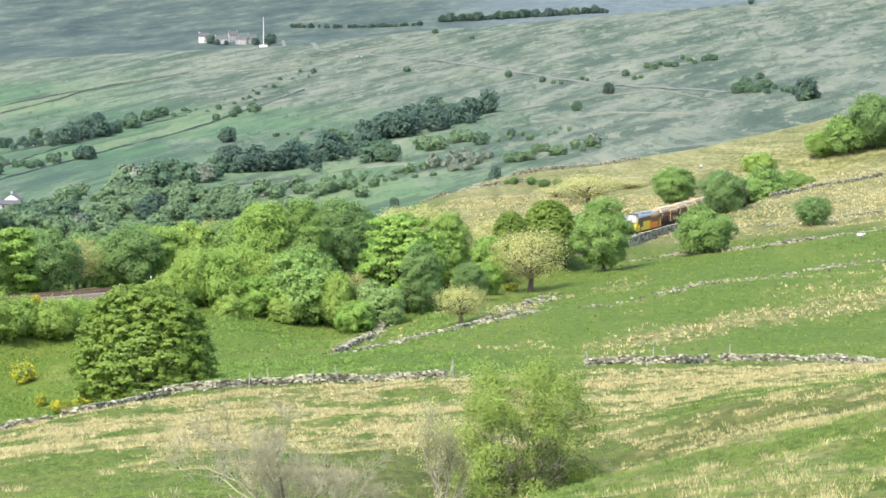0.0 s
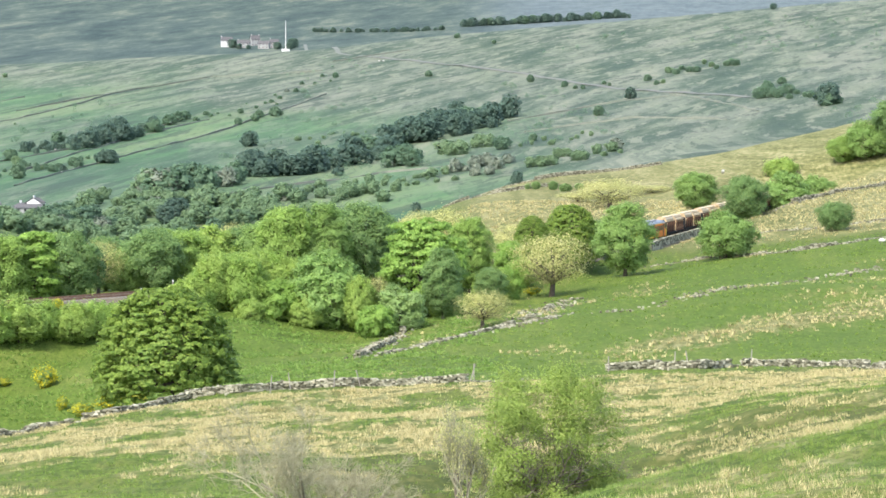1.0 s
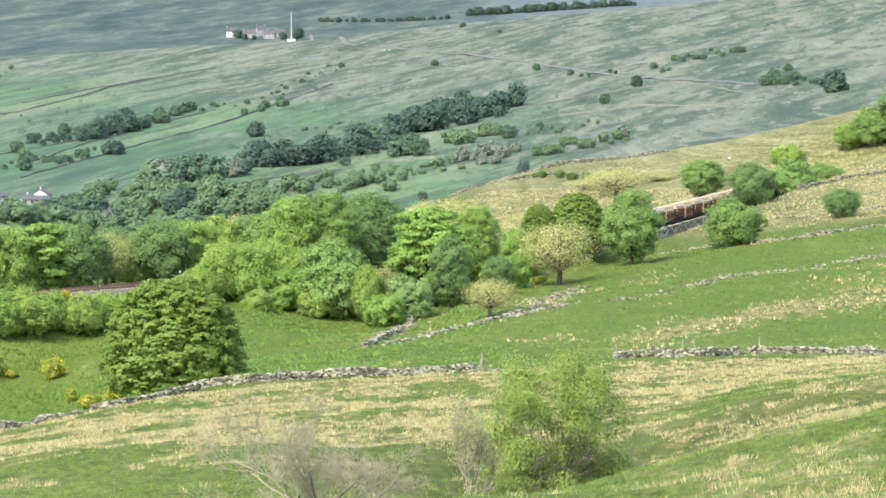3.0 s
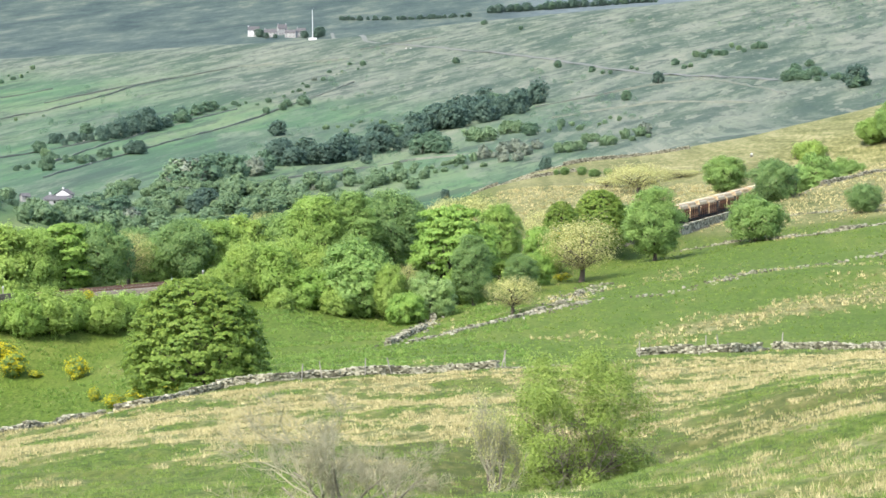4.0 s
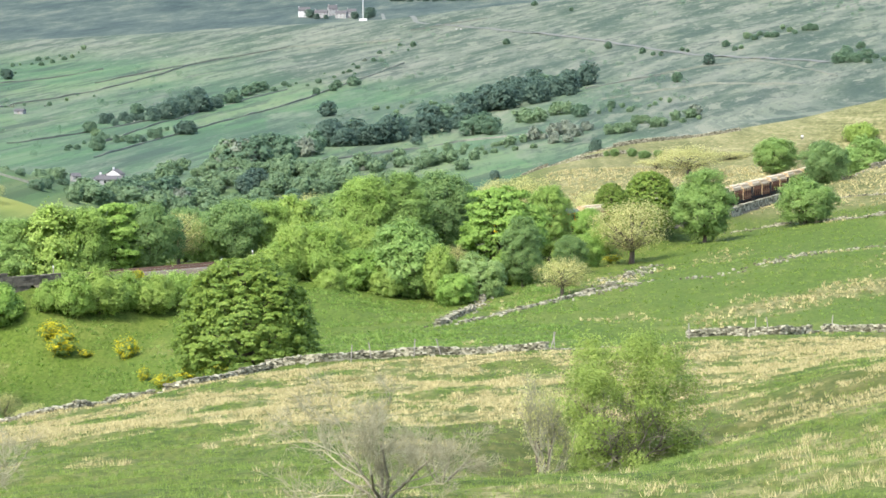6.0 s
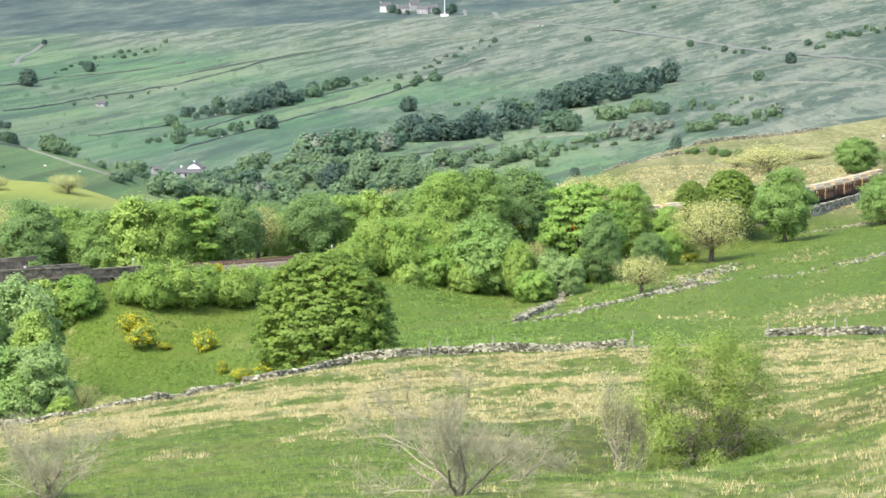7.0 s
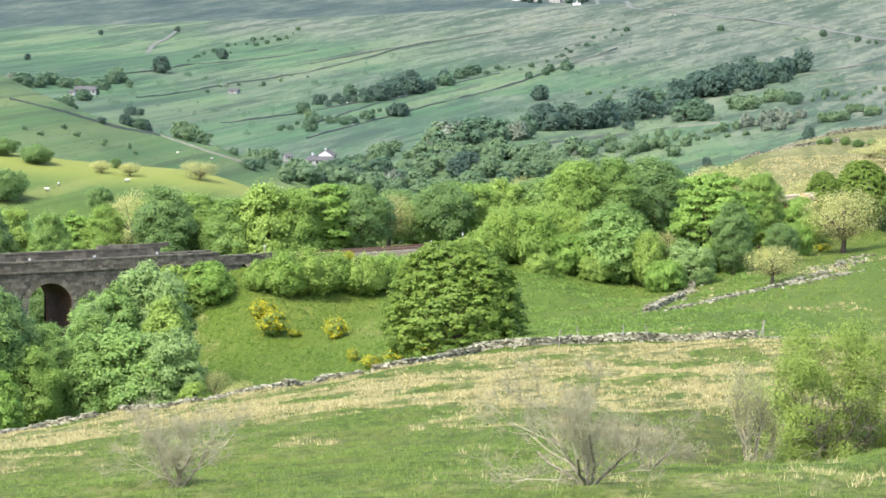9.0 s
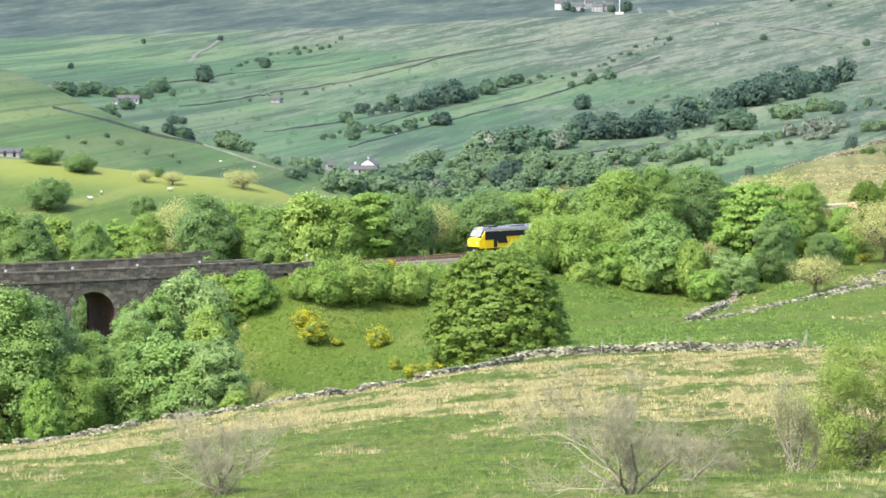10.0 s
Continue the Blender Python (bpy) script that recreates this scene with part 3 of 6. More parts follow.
# ---- trees
def tube_chain(pts, radii, sides=5):
    """Tapered tube through points, as arrays."""
    pts, radii = np.asarray(pts, float), np.asarray(radii, float)
    d = np.gradient(pts, axis=0)
    d /= np.linalg.norm(d, axis=1)[:, None] + 1e-9
    ref = np.where(np.abs(d[:, 2:3]) > 0.9, np.array([[1.0, 0, 0]]), np.array([[0, 0, 1.0]]))
    u = np.cross(d, ref)
    u /= np.linalg.norm(u, axis=1)[:, None] + 1e-9
    w = np.cross(d, u)
    a = np.arange(sides) * 2 * math.pi / sides
    v = pts[:, None] + radii[:, None, None] * (np.cos(a)[None, :, None] * u[:, None] + np.sin(a)[None, :, None] * w[:, None])
    n = len(pts)
    i = np.arange(n - 1)[:, None] * sides + np.arange(sides)[None]
    j = np.arange(n - 1)[:, None] * sides + (np.arange(sides)[None] + 1) % sides
    return v.reshape(-1, 3), np.stack([i, j, j + sides, i + sides], -1).reshape(-1, 4)


def join(parts):
    vs, fs, k = [], [], 0
    for v, f in parts:
        vs.append(v)
        fs.append(f + k)
        k += len(v)
    return np.concatenate(vs), np.concatenate(fs)


def leaf_tris(rng, pos, out, size, spread=0.5):
    """One small leaf spray for each place, facing roughly outwards."""
    n = len(pos)
    nrm = out + rng.normal(0, spread, (n, 3))
    nrm /= np.linalg.norm(nrm, axis=1)[:, None] + 1e-9
    t = np.cross(nrm, rng.normal(0, 1, (n, 3)))
    t /= np.linalg.norm(t, axis=1)[:, None] + 1e-9
    b = np.cross(nrm, t)
    s = (size * rng.uniform(0.6, 1.35, n))[:, None]
    v = np.stack([pos - t * s * 0.55 - b * s * 0.3, pos + t * s * 0.55 - b * s * 0.3, pos + b * s * 0.65], 1)
    return v.reshape(-1, 3), (np.arange(n)[:, None] * 3 + np.arange(3)[None])


def lobes_of(rng, n, wide, low, high, squat=1.2, puff=(0.24, 0.40), deep=0.82):
    """Lobes that fill a rounded crown of radius wide between heights low and high."""
    mid, half = (low + high) / 2, (high - low) / 2
    out = [((0, 0, low + (high - low) * 0.5 ** squat), wide * 0.66, half * 0.72)]
    for k in range(n):
        a, c = k * 2.39996 + rng.uniform(-0.4, 0.4), 1 - 2 * (k + 0.5) / n
        r = math.sqrt(max(0.0, 1 - c * c)) * wide * rng.uniform(0.56, 0.82)
        z = mid + c * half * rng.uniform(0.62, 0.84)
        z = low + (high - low) * (max(z - low, 0.0) / (high - low)) ** squat
        p = rng.uniform(*puff) * wide
        out.append(((math.cos(a) * r, math.sin(a) * r, z), p, p * deep * rng.uniform(0.8, 1.15)))
    return out


def crown(rng, lobes, leaves, size, tuft=0.42, per=12, stray=0.05, flat=0.8, spread=0.55, own=0.45, up=0.0, puffy=0.6):
    """Leaf sprays in small tufts over the outside of the lobes. Returns corners, faces, normals."""
    C = np.array([c for c, _, _ in lobes])
    R = np.array([(r, r, h) for _, r, h in lobes])
    area = R[:, 0] * (R[:, 0] + R[:, 2])
    share = np.maximum(3, area / area.sum() * leaves * 1.9 / per).astype(int)
    own_of = np.repeat(np.arange(len(lobes)), share)
    k = len(own_of)
    d = rng.normal(0, 1, (k, 3))
    d[:, 2] = np.where(d[:, 2] < -0.6, -d[:, 2] * 0.6, d[:, 2])
    d /= np.linalg.norm(d, axis=1)[:, None]
    rad = rng.uniform(0.86, 1.06, k) - (rng.random(k) < 0.12) * rng.uniform(0.1, 0.4, k)
    p = C[own_of] + d * R[own_of] * rad[:, None]
    depth = (((p[:, None] - C[None]) / R[None]) ** 2).sum(2)
    depth[np.arange(k), own_of] = 9.0
    ok = (depth.min(1) > 0.72) | (rng.random(k) < 0.06)
    p, d, own_of = p[ok], d[ok], own_of[ok]
    k = len(p)
    e = rng.normal(0, 1, (k * per, 3))
    e[:, 2] = np.abs(e[:, 2]) * np.where(rng.random(k * per) < 0.75, 1, -1)
    e /= np.linalg.norm(e, axis=1)[:, None]
    tr = np.repeat(tuft * rng.uniform(0.55, 1.4, k), per)[:, None]
    D = np.repeat(d, per, 0)
    q = np.repeat(p, per, 0) + e * tr * rng.uniform(0.3, 1.0, (k * per, 1)) * np.array([1, 1, flat])
    q += rng.normal(0, 1, q.shape) * tr * stray * 4
    q[:, 2] += up * tr[:, 0] * rng.random(k * per) ** 2
    hub = np.array([0, 0, np.percentile(q[:, 2], 30)])
    big = (q - hub) / (np.abs(q - hub).max(0) + 1e-6)
    big /= np.linalg.norm(big, axis=1)[:, None] + 1e-9
    o = D * puffy + e * own + big * (1.35 - puffy) + np.array([0, 0, 0.25])
    v, f = leaf_tris(rng, q, o, size, spread)
    n = np.repeat(o + rng.normal(0, 0.28, o.shape), 3, 0)
    return v, f, n / (np.linalg.norm(n, axis=1)[:, None] + 1e-9)


def limbs(rng, lobes, low, girth, bend=0.12, lean=0.0):
    """A trunk with a limb to every lobe."""
    top = max(c[2] for c, _, _ in lobes)
    tz = np.linspace(-0.6, top * 0.82, 8)
    tx = np.cumsum(rng.normal(0, bend, 8)) * 0.5 + lean * tz
    ty = np.cumsum(rng.normal(0, bend, 8)) * 0.5
    rad = girth * (1 - 0.85 * np.linspace(0, 1, 8)) * np.where(np.arange(8) == 0, 1.35, 1)
    out = [tube_chain(np.stack([tx, ty, tz], -1), rad, 8)]
    for c, r, _ in lobes:
        z0 = min(max(low * 0.8, c[2] - 0.9 * math.hypot(c[0], c[1])), top * 0.7)
        p0 = np.array([np.interp(z0, tz, tx), np.interp(z0, tz, ty), z0])
        u = np.linspace(0, 1, 6)[:, None]
        p = p0 * (1 - u) + np.array(c)[None] * u
        p[:, 2] -= (np.sin(u[:, 0] * math.pi) * 0.10 * r)
        p[1:-1] += rng.normal(0, 0.06 * r, (4, 3))
        g = girth * 0.42
        out.append(tube_chain(p, g * (1 - 0.8 * u[:, 0]), 5))
    return join(out)


def twigs(rng, height, wide, levels=4, start=3, girth=0.12, stems=3, up=0.45, split=3, thick=1.0, fork=0.62):
    """Bare forking branches."""
    out, fine, tips = [], [], []

    def grow(p, d, length, r, lev):
        n = 5 if lev < 3 else 3
        pts, q, v = [p.copy()], p.copy(), d.copy()
        for _ in range(n - 1):
            v = v + rng.normal(0, 0.16, 3)
            v[2] += 0.05
            v /= np.linalg.norm(v)
            q = q + v * length / (n - 1)
            pts.append(q.copy())
        (out if lev < 1 else fine).append(tube_chain(pts, np.linspace(r, r * 0.5, n), 6 if lev < 2 else 3))
        if lev >= levels:
            tips.append((q.copy(), v.copy()))
            return
        for k in range(split + (1 if lev > 1 else 0)):
            f = rng.uniform(0.35, 1.0)
            i = min(n - 1, max(1, int(f * (n - 1))))
            w = v + rng.normal(0, fork, 3)
            w[2] += up * 0.25
            w /= np.linalg.norm(w)
            grow(pts[i].copy(), w, length * rng.uniform(0.55, 0.80), max(r * 0.55, 0.007 * thick), lev + 1)

    for k in range(stems):
        a = k * 2 * math.pi / stems + rng.uniform(-0.5, 0.5)
        d = np.array([math.cos(a) * wide / height * 0.8, math.sin(a) * wide / height * 0.8, 1.0])
        d /= np.linalg.norm(d)
        grow(np.array([math.cos(a) * 0.08, math.sin(a) * 0.08, -0.25]), d, height * rng.uniform(0.36, 0.46), girth, 0)
    return out, tips, join(fine)


TREES, ARRAYS = {}, {}


SHAPES = (0.55, 0.75, 1.0, 1.35, 1.8, 2.4)  # height over width of the kinds of crown


def tree_thing(key):
    """Build a kind of tree once: 10 m wide and as high as its shape says, to be scaled."""
    kind, var, shape = key
    rng = np.random.default_rng(sum(map(ord, kind)) * 10 + var + int(shape * 100))
    name = {"gorse": "gorse_bush", "sallow": "sallow_bush", "bush": "shrub", "scrub": "willow_scrub", "hawthorn": "bare_hawthorn", "bare": "bare_tree", "far_tree": "tree"}.get(kind, kind + "_tree")
    root = new(name)
    leafmat, bark = LEAF["broadleaf"], BARK
    wood = spray = tip_bark = cr = None
    top = 10.0 * shape
    many = max(0.75, shape)
    if kind == "sycamore":
        lob = [((0, 0, top * 0.34), 4.3, top * 0.50), ((0, 0, top * 0.18), 4.0, top * 0.2)]
        for i in range(230):
            f = (i + 0.5) / 230
            z = top * (0.02 + 0.94 * f)
            rr = 4.75 * math.sqrt(max(0.0, 1 - max(0.0, f - 0.22) ** 2 / 0.62)) * (0.84 + 0.7 * min(f, 0.22)) * rng.uniform(0.90, 0.98)
            a = i * 2.39996 + rng.uniform(-0.3, 0.3)
            q = rng.uniform(0.5, 0.9)
            lob.append(((math.cos(a) * rr, math.sin(a) * rr, z), q, q * 0.6))
        cr = crown(rng, lob, 52000, 0.18, 0.24, 14, 0.04, 0.6, 0.5, 0.35, 0.0, 0.5)
        wood = limbs(rng, lob[::12], 1.5, 0.5)
        leafmat = LEAF["sycamore"]
    elif kind == "bright":
        lob = lobes_of(rng, int(80 * many), 4.8, -0.4, top, 1.1, (0.11, 0.24), 0.5)
        cr = crown(rng, lob, 26000 * many, 0.22, 0.34, 14, 0.05, 0.4, 0.5, 0.8)
        wood = limbs(rng, lob[::3], 2.0, 0.4)
        leafmat = LEAF["bright"]
    elif kind == "broadleaf":
        lob = lobes_of(rng, int((50 + var * 8) * many), 4.7, -0.4, top, 1.05, (0.11, 0.27), 1.0)
        cr = crown(rng, lob, 18000 * many, 0.22, 0.42, 10, 0.14, 0.9, 0.6, 0.25)
        wood = limbs(rng, lob[::2], 2.0, 0.3)
        leafmat = LEAF[("broadleaf", "broadleaf_dark", "broadleaf_yellow")[var]]
    elif kind == "sallow":
        lob = lobes_of(rng, int(44 * many), 4.8, -1.0, top, 1.3, (0.13, 0.28), 0.95)
        cr = crown(rng, lob, 15000 * many, 0.24, 0.36, 10, 0.10, 1.0, 0.6, 0.3, 1.0)
        wood = limbs(rng, lob[::2], 0.8, 0.2)
        leafmat = LEAF["sallow" if var == 0 else "sallow_pale"]
    elif kind == "bush":
        lob = lobes_of(rng, int(34 * many), 4.8, -1.0, top, 1.35, (0.14, 0.30), 0.95)
        cr = crown(rng, lob, 9500 * many, 0.33, 0.5, 10, 0.10, 0.95, 0.6, 0.3, 0.8)
        wood = limbs(rng, lob[::2], 0.6, 0.2)
        leafmat = LEAF["bright" if var % 2 else "scrub"]
    elif kind == "scrub":
        lob = lobes_of(rng, int(44 * many), 4.8, -1.0, top * 0.92, 1.2, (0.12, 0.24), 1.5)
        cr = crown(rng, lob, 9500 * many, 0.30, 0.42, 10, 0.12, 1.4, 0.7, 0.25, 2.6)
        wood = limbs(rng, lob[::2], 0.6, 0.15)
        leafmat = LEAF["scrub" if var % 2 else "willow"]
    elif kind == "lime":
        lob = []
        for i in range(60):
            a, z = i * 2.39996 + rng.uniform(-0.5, 0.5), -0.4 + 9.6 * (i + 0.5) / 60
            rr = (rng.uniform(0.05, 1.0) ** 0.5) * 4.5 * math.sqrt(max(0.12, 1 - max(0.0, (z - 4.6) / 5.4) ** 2)) * (0.85 if z < 2 else 1.0)
            lob.append(((math.cos(a) * rr, math.sin(a) * rr, z * top / 10), rng.uniform(0.6, 1.25), rng.uniform(0.5, 1.1)))
        cr = crown(rng, lob, 34000, 0.115, 0.34, 10, 0.2, 1.1, 0.9, 0.4, 0.8)
        wood, _, spray = twigs(rng, top * 0.98, 7.5, 4, 3, 0.13, 6, 0.6, 3, 1.6)
        bark, tip_bark, leafmat = DARK_BARE, LIMB, LEAF["lime"]
    elif kind == "olive":
        lob = lobes_of(rng, 30, 4.8, 2.2 * shape, top, 1.1, (0.18, 0.32), 1.0)
        cr = crown(rng, lob, 7000, 0.16, 0.55, 8, 0.16, 1.0, 0.9, 0.6, 0.8)
        wood = limbs(rng, lob[::2], 2.6, 0.42)
        _, _, spray = twigs(rng, top * 0.8, 9.0, 4, 3, 0.12, 6, 0.35, 3, 1.5)
        spray = (spray[0] * np.array([1, 1, 0.85]) + np.array([0, 0, 2.2 * shape]), spray[1])
        bark, tip_bark, leafmat = BARK, OLIVE_TWIG, LEAF["olive"]
    elif kind == "hawthorn":
        wood, tips, spray = twigs(rng, 8.6, 9.0, 5, 3, 0.095, 6, 0.5, 3, 1.25, 0.62)
        bark, tip_bark = LIMB, BARE
    elif kind == "bare":
        wood, tips, spray = twigs(rng, 10, 6.5, 5, 3, 0.20, 3, 0.6, 3, 1.5, 0.6)
        tp = np.array([t for t, _ in tips])
        pos = np.repeat(tp, 2, 0) + rng.normal(0, 0.25, (len(tp) * 2, 3))
        v, f = leaf_tris(rng, pos, np.tile([0, 0, 0.5], (len(pos), 1)), 0.13)
        cr = v, f, None
        bark, tip_bark, leafmat = DARK_BARE, BARE, LEAF["olive"]
    elif kind == "gorse":
        lob = lobes_of(rng, 11, 4.6, 0.0, top * 0.9, 1.1, (0.26, 0.42), 0.9)
        cr = crown(rng, lob, 2600, 0.55, 0.6, 10, 0.1)
        wood = limbs(rng, lob[::2], 0.6, 0.25)
        leafmat = LEAF["gorse"]
    else:  # far trees
        lob = lobes_of(rng, int(24 * many), 4.7, -1.0, top, 1.1, (0.14, 0.32), 1.0)
        cr = crown(rng, lob, 1900 * many, 0.62, 0.55, 6, 0.12, 0.95, 0.5, 0.25)
        wood = limbs(rng, lob[::2], 1.5, 0.35)
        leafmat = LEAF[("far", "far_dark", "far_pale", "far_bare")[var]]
    if isinstance(wood, list):
        for stem in wood:
            part("stem", mesh_np("stem", *stem, bark, True), root)
    else:
        part("trunk", mesh_np("trunk", *wood, bark, True), root)
    if spray is not None:
        tagged(part("twig_spray", mesh_np("twig_spray", *spray, tip_bark or bark, True), root), kind="stuff")
    if cr is not None:
        part("crown", mesh_np("crown", cr[0], cr[1], leafmat, True, cr[2]), root)
    if kind == "gorse":
        fl = crown(rng, lob[1:], 900, 0.5, 1.0, 9, 0.2, 0.6)
        tagged(part("blossom", mesh_np("blossom", *fl[:2], LEAF["flower"]), root, "yellow flowers"), kind="stuff")
    # true extent of the foliage, for scaling
    ARRAYS[key] = cr
    v = (cr or spray)[0]
    lo, hi = np.percentile(v, 1, axis=0), np.percentile(v, 99, axis=0)
    return root, max(hi[0] - lo[0], hi[1] - lo[1]), np.percentile(v[:, 2], 99.93)


LABELS = {
    "sycamore": ("broad rounded sycamore in full yellow-green leaf below the bank", "tree"),
    "bright": ("tall maple in fresh bright green leaf at the wood's edge", "tree"),
    "broadleaf": ("mid-green broadleaf tree in spring leaf beside the railway", "tree"),
    "sallow": ("pale grey-green rounded sallow bush on the bank", "bush"),
    "scrub": ("feathery mid-green willow scrub beside the railway", "bush"),
    "bush": ("low fresh green shrub growing on rough grass", "bush"),
    "lime": ("airy many-stemmed willow in thin lime-green leaf on the hillside", "tree"),
    "olive": ("spreading ash tree barely in olive-brown leaf", "tree"),
    "hawthorn": ("leafless grey hawthorn with tangled twigs on pasture", "tree"),
    "bare": ("thin dark-stemmed tree with almost no leaves", "tree"),
    "gorse": ("gorse bush with bright yellow flowers on the grassy bank", "bush"),
    "far_tree": ("distant dark green tree on the valley side", "tree"),
}
GROUPS = {"broadleaf": "trees along the railway", "gorse": "gorse on the bank", "far_tree": "trees of the far valley", "sallow": "sallows on the bank", "bush": "shrubs by the railway", "scrub": "willow scrub by the railway"}


def plant(kind, var, bearing, dist, height, width, turn=0.0, sink=0.0, label=""):
    x, y = at(bearing, dist)
    fixed = kind in ("hawthorn", "bare", "gorse")
    key = (kind, var, 1.0 if fixed else min(SHAPES, key=lambda q: abs(math.log(q * width / height))))
    fresh = key not in TREES
    if fresh:
        TREES[key] = tree_thing(key)
    root, w0, h0 = TREES[key]
    s = Matrix.Diagonal((width / w0, width / w0, height / h0, 1))
    m = pose(x, y, ground_z(x, y) - sink, 0, 0, turn) @ s
    if fresh:
        root.matrix_basis = m
        ob = root
    else:
        inv = Matrix.Diagonal((1 / root.scale[0], 1 / root.scale[1], 1 / root.scale[2], 1))
        ob = copy_thing(root, m @ inv)
    text, cat = LABELS[kind]
    tagged(ob, label or text, cat, GROUPS.get(kind, ""))
    return ob



# ---- railway: ballast, sleepers, rails
def sweep(name, profile, s0, s1, step, mat, closed=True):
    """A profile of (side, height) drawn along the line."""
    ss = np.arange(s0, s1 + 0.01, step)
    pr = np.array(profile, float)
    v = []
    for s in ss:
        x, y, z, h = on_track(s)
        a = radians(h)
        v.append(np.stack([x + pr[:, 0] * math.sin(a), y - pr[:, 0] * math.cos(a), z + pr[:, 1]], -1))
    v, n, k = np.concatenate(v), len(ss), len(pr)
    i = np.arange(n - 1)[:, None] * k + np.arange(k if closed else k - 1)[None]
    j = np.arange(n - 1)[:, None] * k + (np.arange(k if closed else k - 1)[None] + 1) % k
    return mesh_np(name, v, np.stack([i, i + k, j + k, j], -1).reshape(-1, 4), mat)


def build_railway():
    bed = new("railway")
    tagged(bed, "double-track railway on grey-brown ballast along the bank", "railway", kind="structure")
    part("ballast", sweep("ballast", [(5.4, -0.95), (4.2, -0.22), (0, -0.18), (-4.2, -0.22), (-5.4, -0.95)], -33, 300, 3, BALLAST, False), bed, "grey-brown crushed stone ballast")
    part("ballast", sweep("ballast", [(4.3, -0.3), (4.0, -0.22), (0, -0.18), (-4.0, -0.22), (-4.3, -0.3)], -165, -33, 3, BALLAST, False), bed, "grey-brown crushed stone ballast")
    for o in (1.75, -1.75):
        for g in (0.7525, -0.7525):
            c = o + g
            part("rail", sweep("rail", [(c + 0.07, -0.16), (c + 0.035, -0.02), (c + 0.035, 0), (c - 0.035, 0), (c - 0.035, -0.02), (c - 0.07, -0.16)], -165, 300, 3, RAIL), bed)
    rng = np.random.default_rng(5)
    ss = np.arange(-160, 200, 0.7)
    C, Yaw = [], []
    for s in ss:
        for o in (1.75, -1.75):
            x, y, z, h = on_track(s, o)
            C.append((x, y, z - 0.2))
            Yaw.append(radians(h))
    v, f = stones(rng, np.array(C), np.tile([0.26, 2.5, 0.1], (len(C), 1)), np.array(Yaw), 0.02)
    tagged(part("sleepers", mesh_np("sleepers", v, f, SLEEPER), bed), kind="stuff")


TRACK_SIDE = 1.75  # the train runs on the line nearer the camera


def lineside_post():
    """Small white-topped marker posts along the line."""
    root = new("marker_post")
    bm = bmesh.new()
    add_box(bm, 0, 0, 0.55, 0.12, 0.12, 1.5, 0.01)
    part("post", bm_mesh("post", bm, WOOD), root)
    bm = bmesh.new()
    add_box(bm, 0, 0, 1.42, 0.16, 0.16, 0.28, 0.01)
    part("cap", bm_mesh("cap", bm, WHITE), root, "white painted cap")
    tagged(root, "short timber marker post with white cap beside the track", "post", "marker posts")
    first = True
    for s, side in ((-24, -4.6), (12, -4.6), (-2, 4.8)):
        x, y, z, h = on_track(s, side)
        m = pose(x, y, z - 0.55, 0, 0, h)
        if first:
            root.matrix_basis, first = m, False
        else:
            copy_thing(root, m)


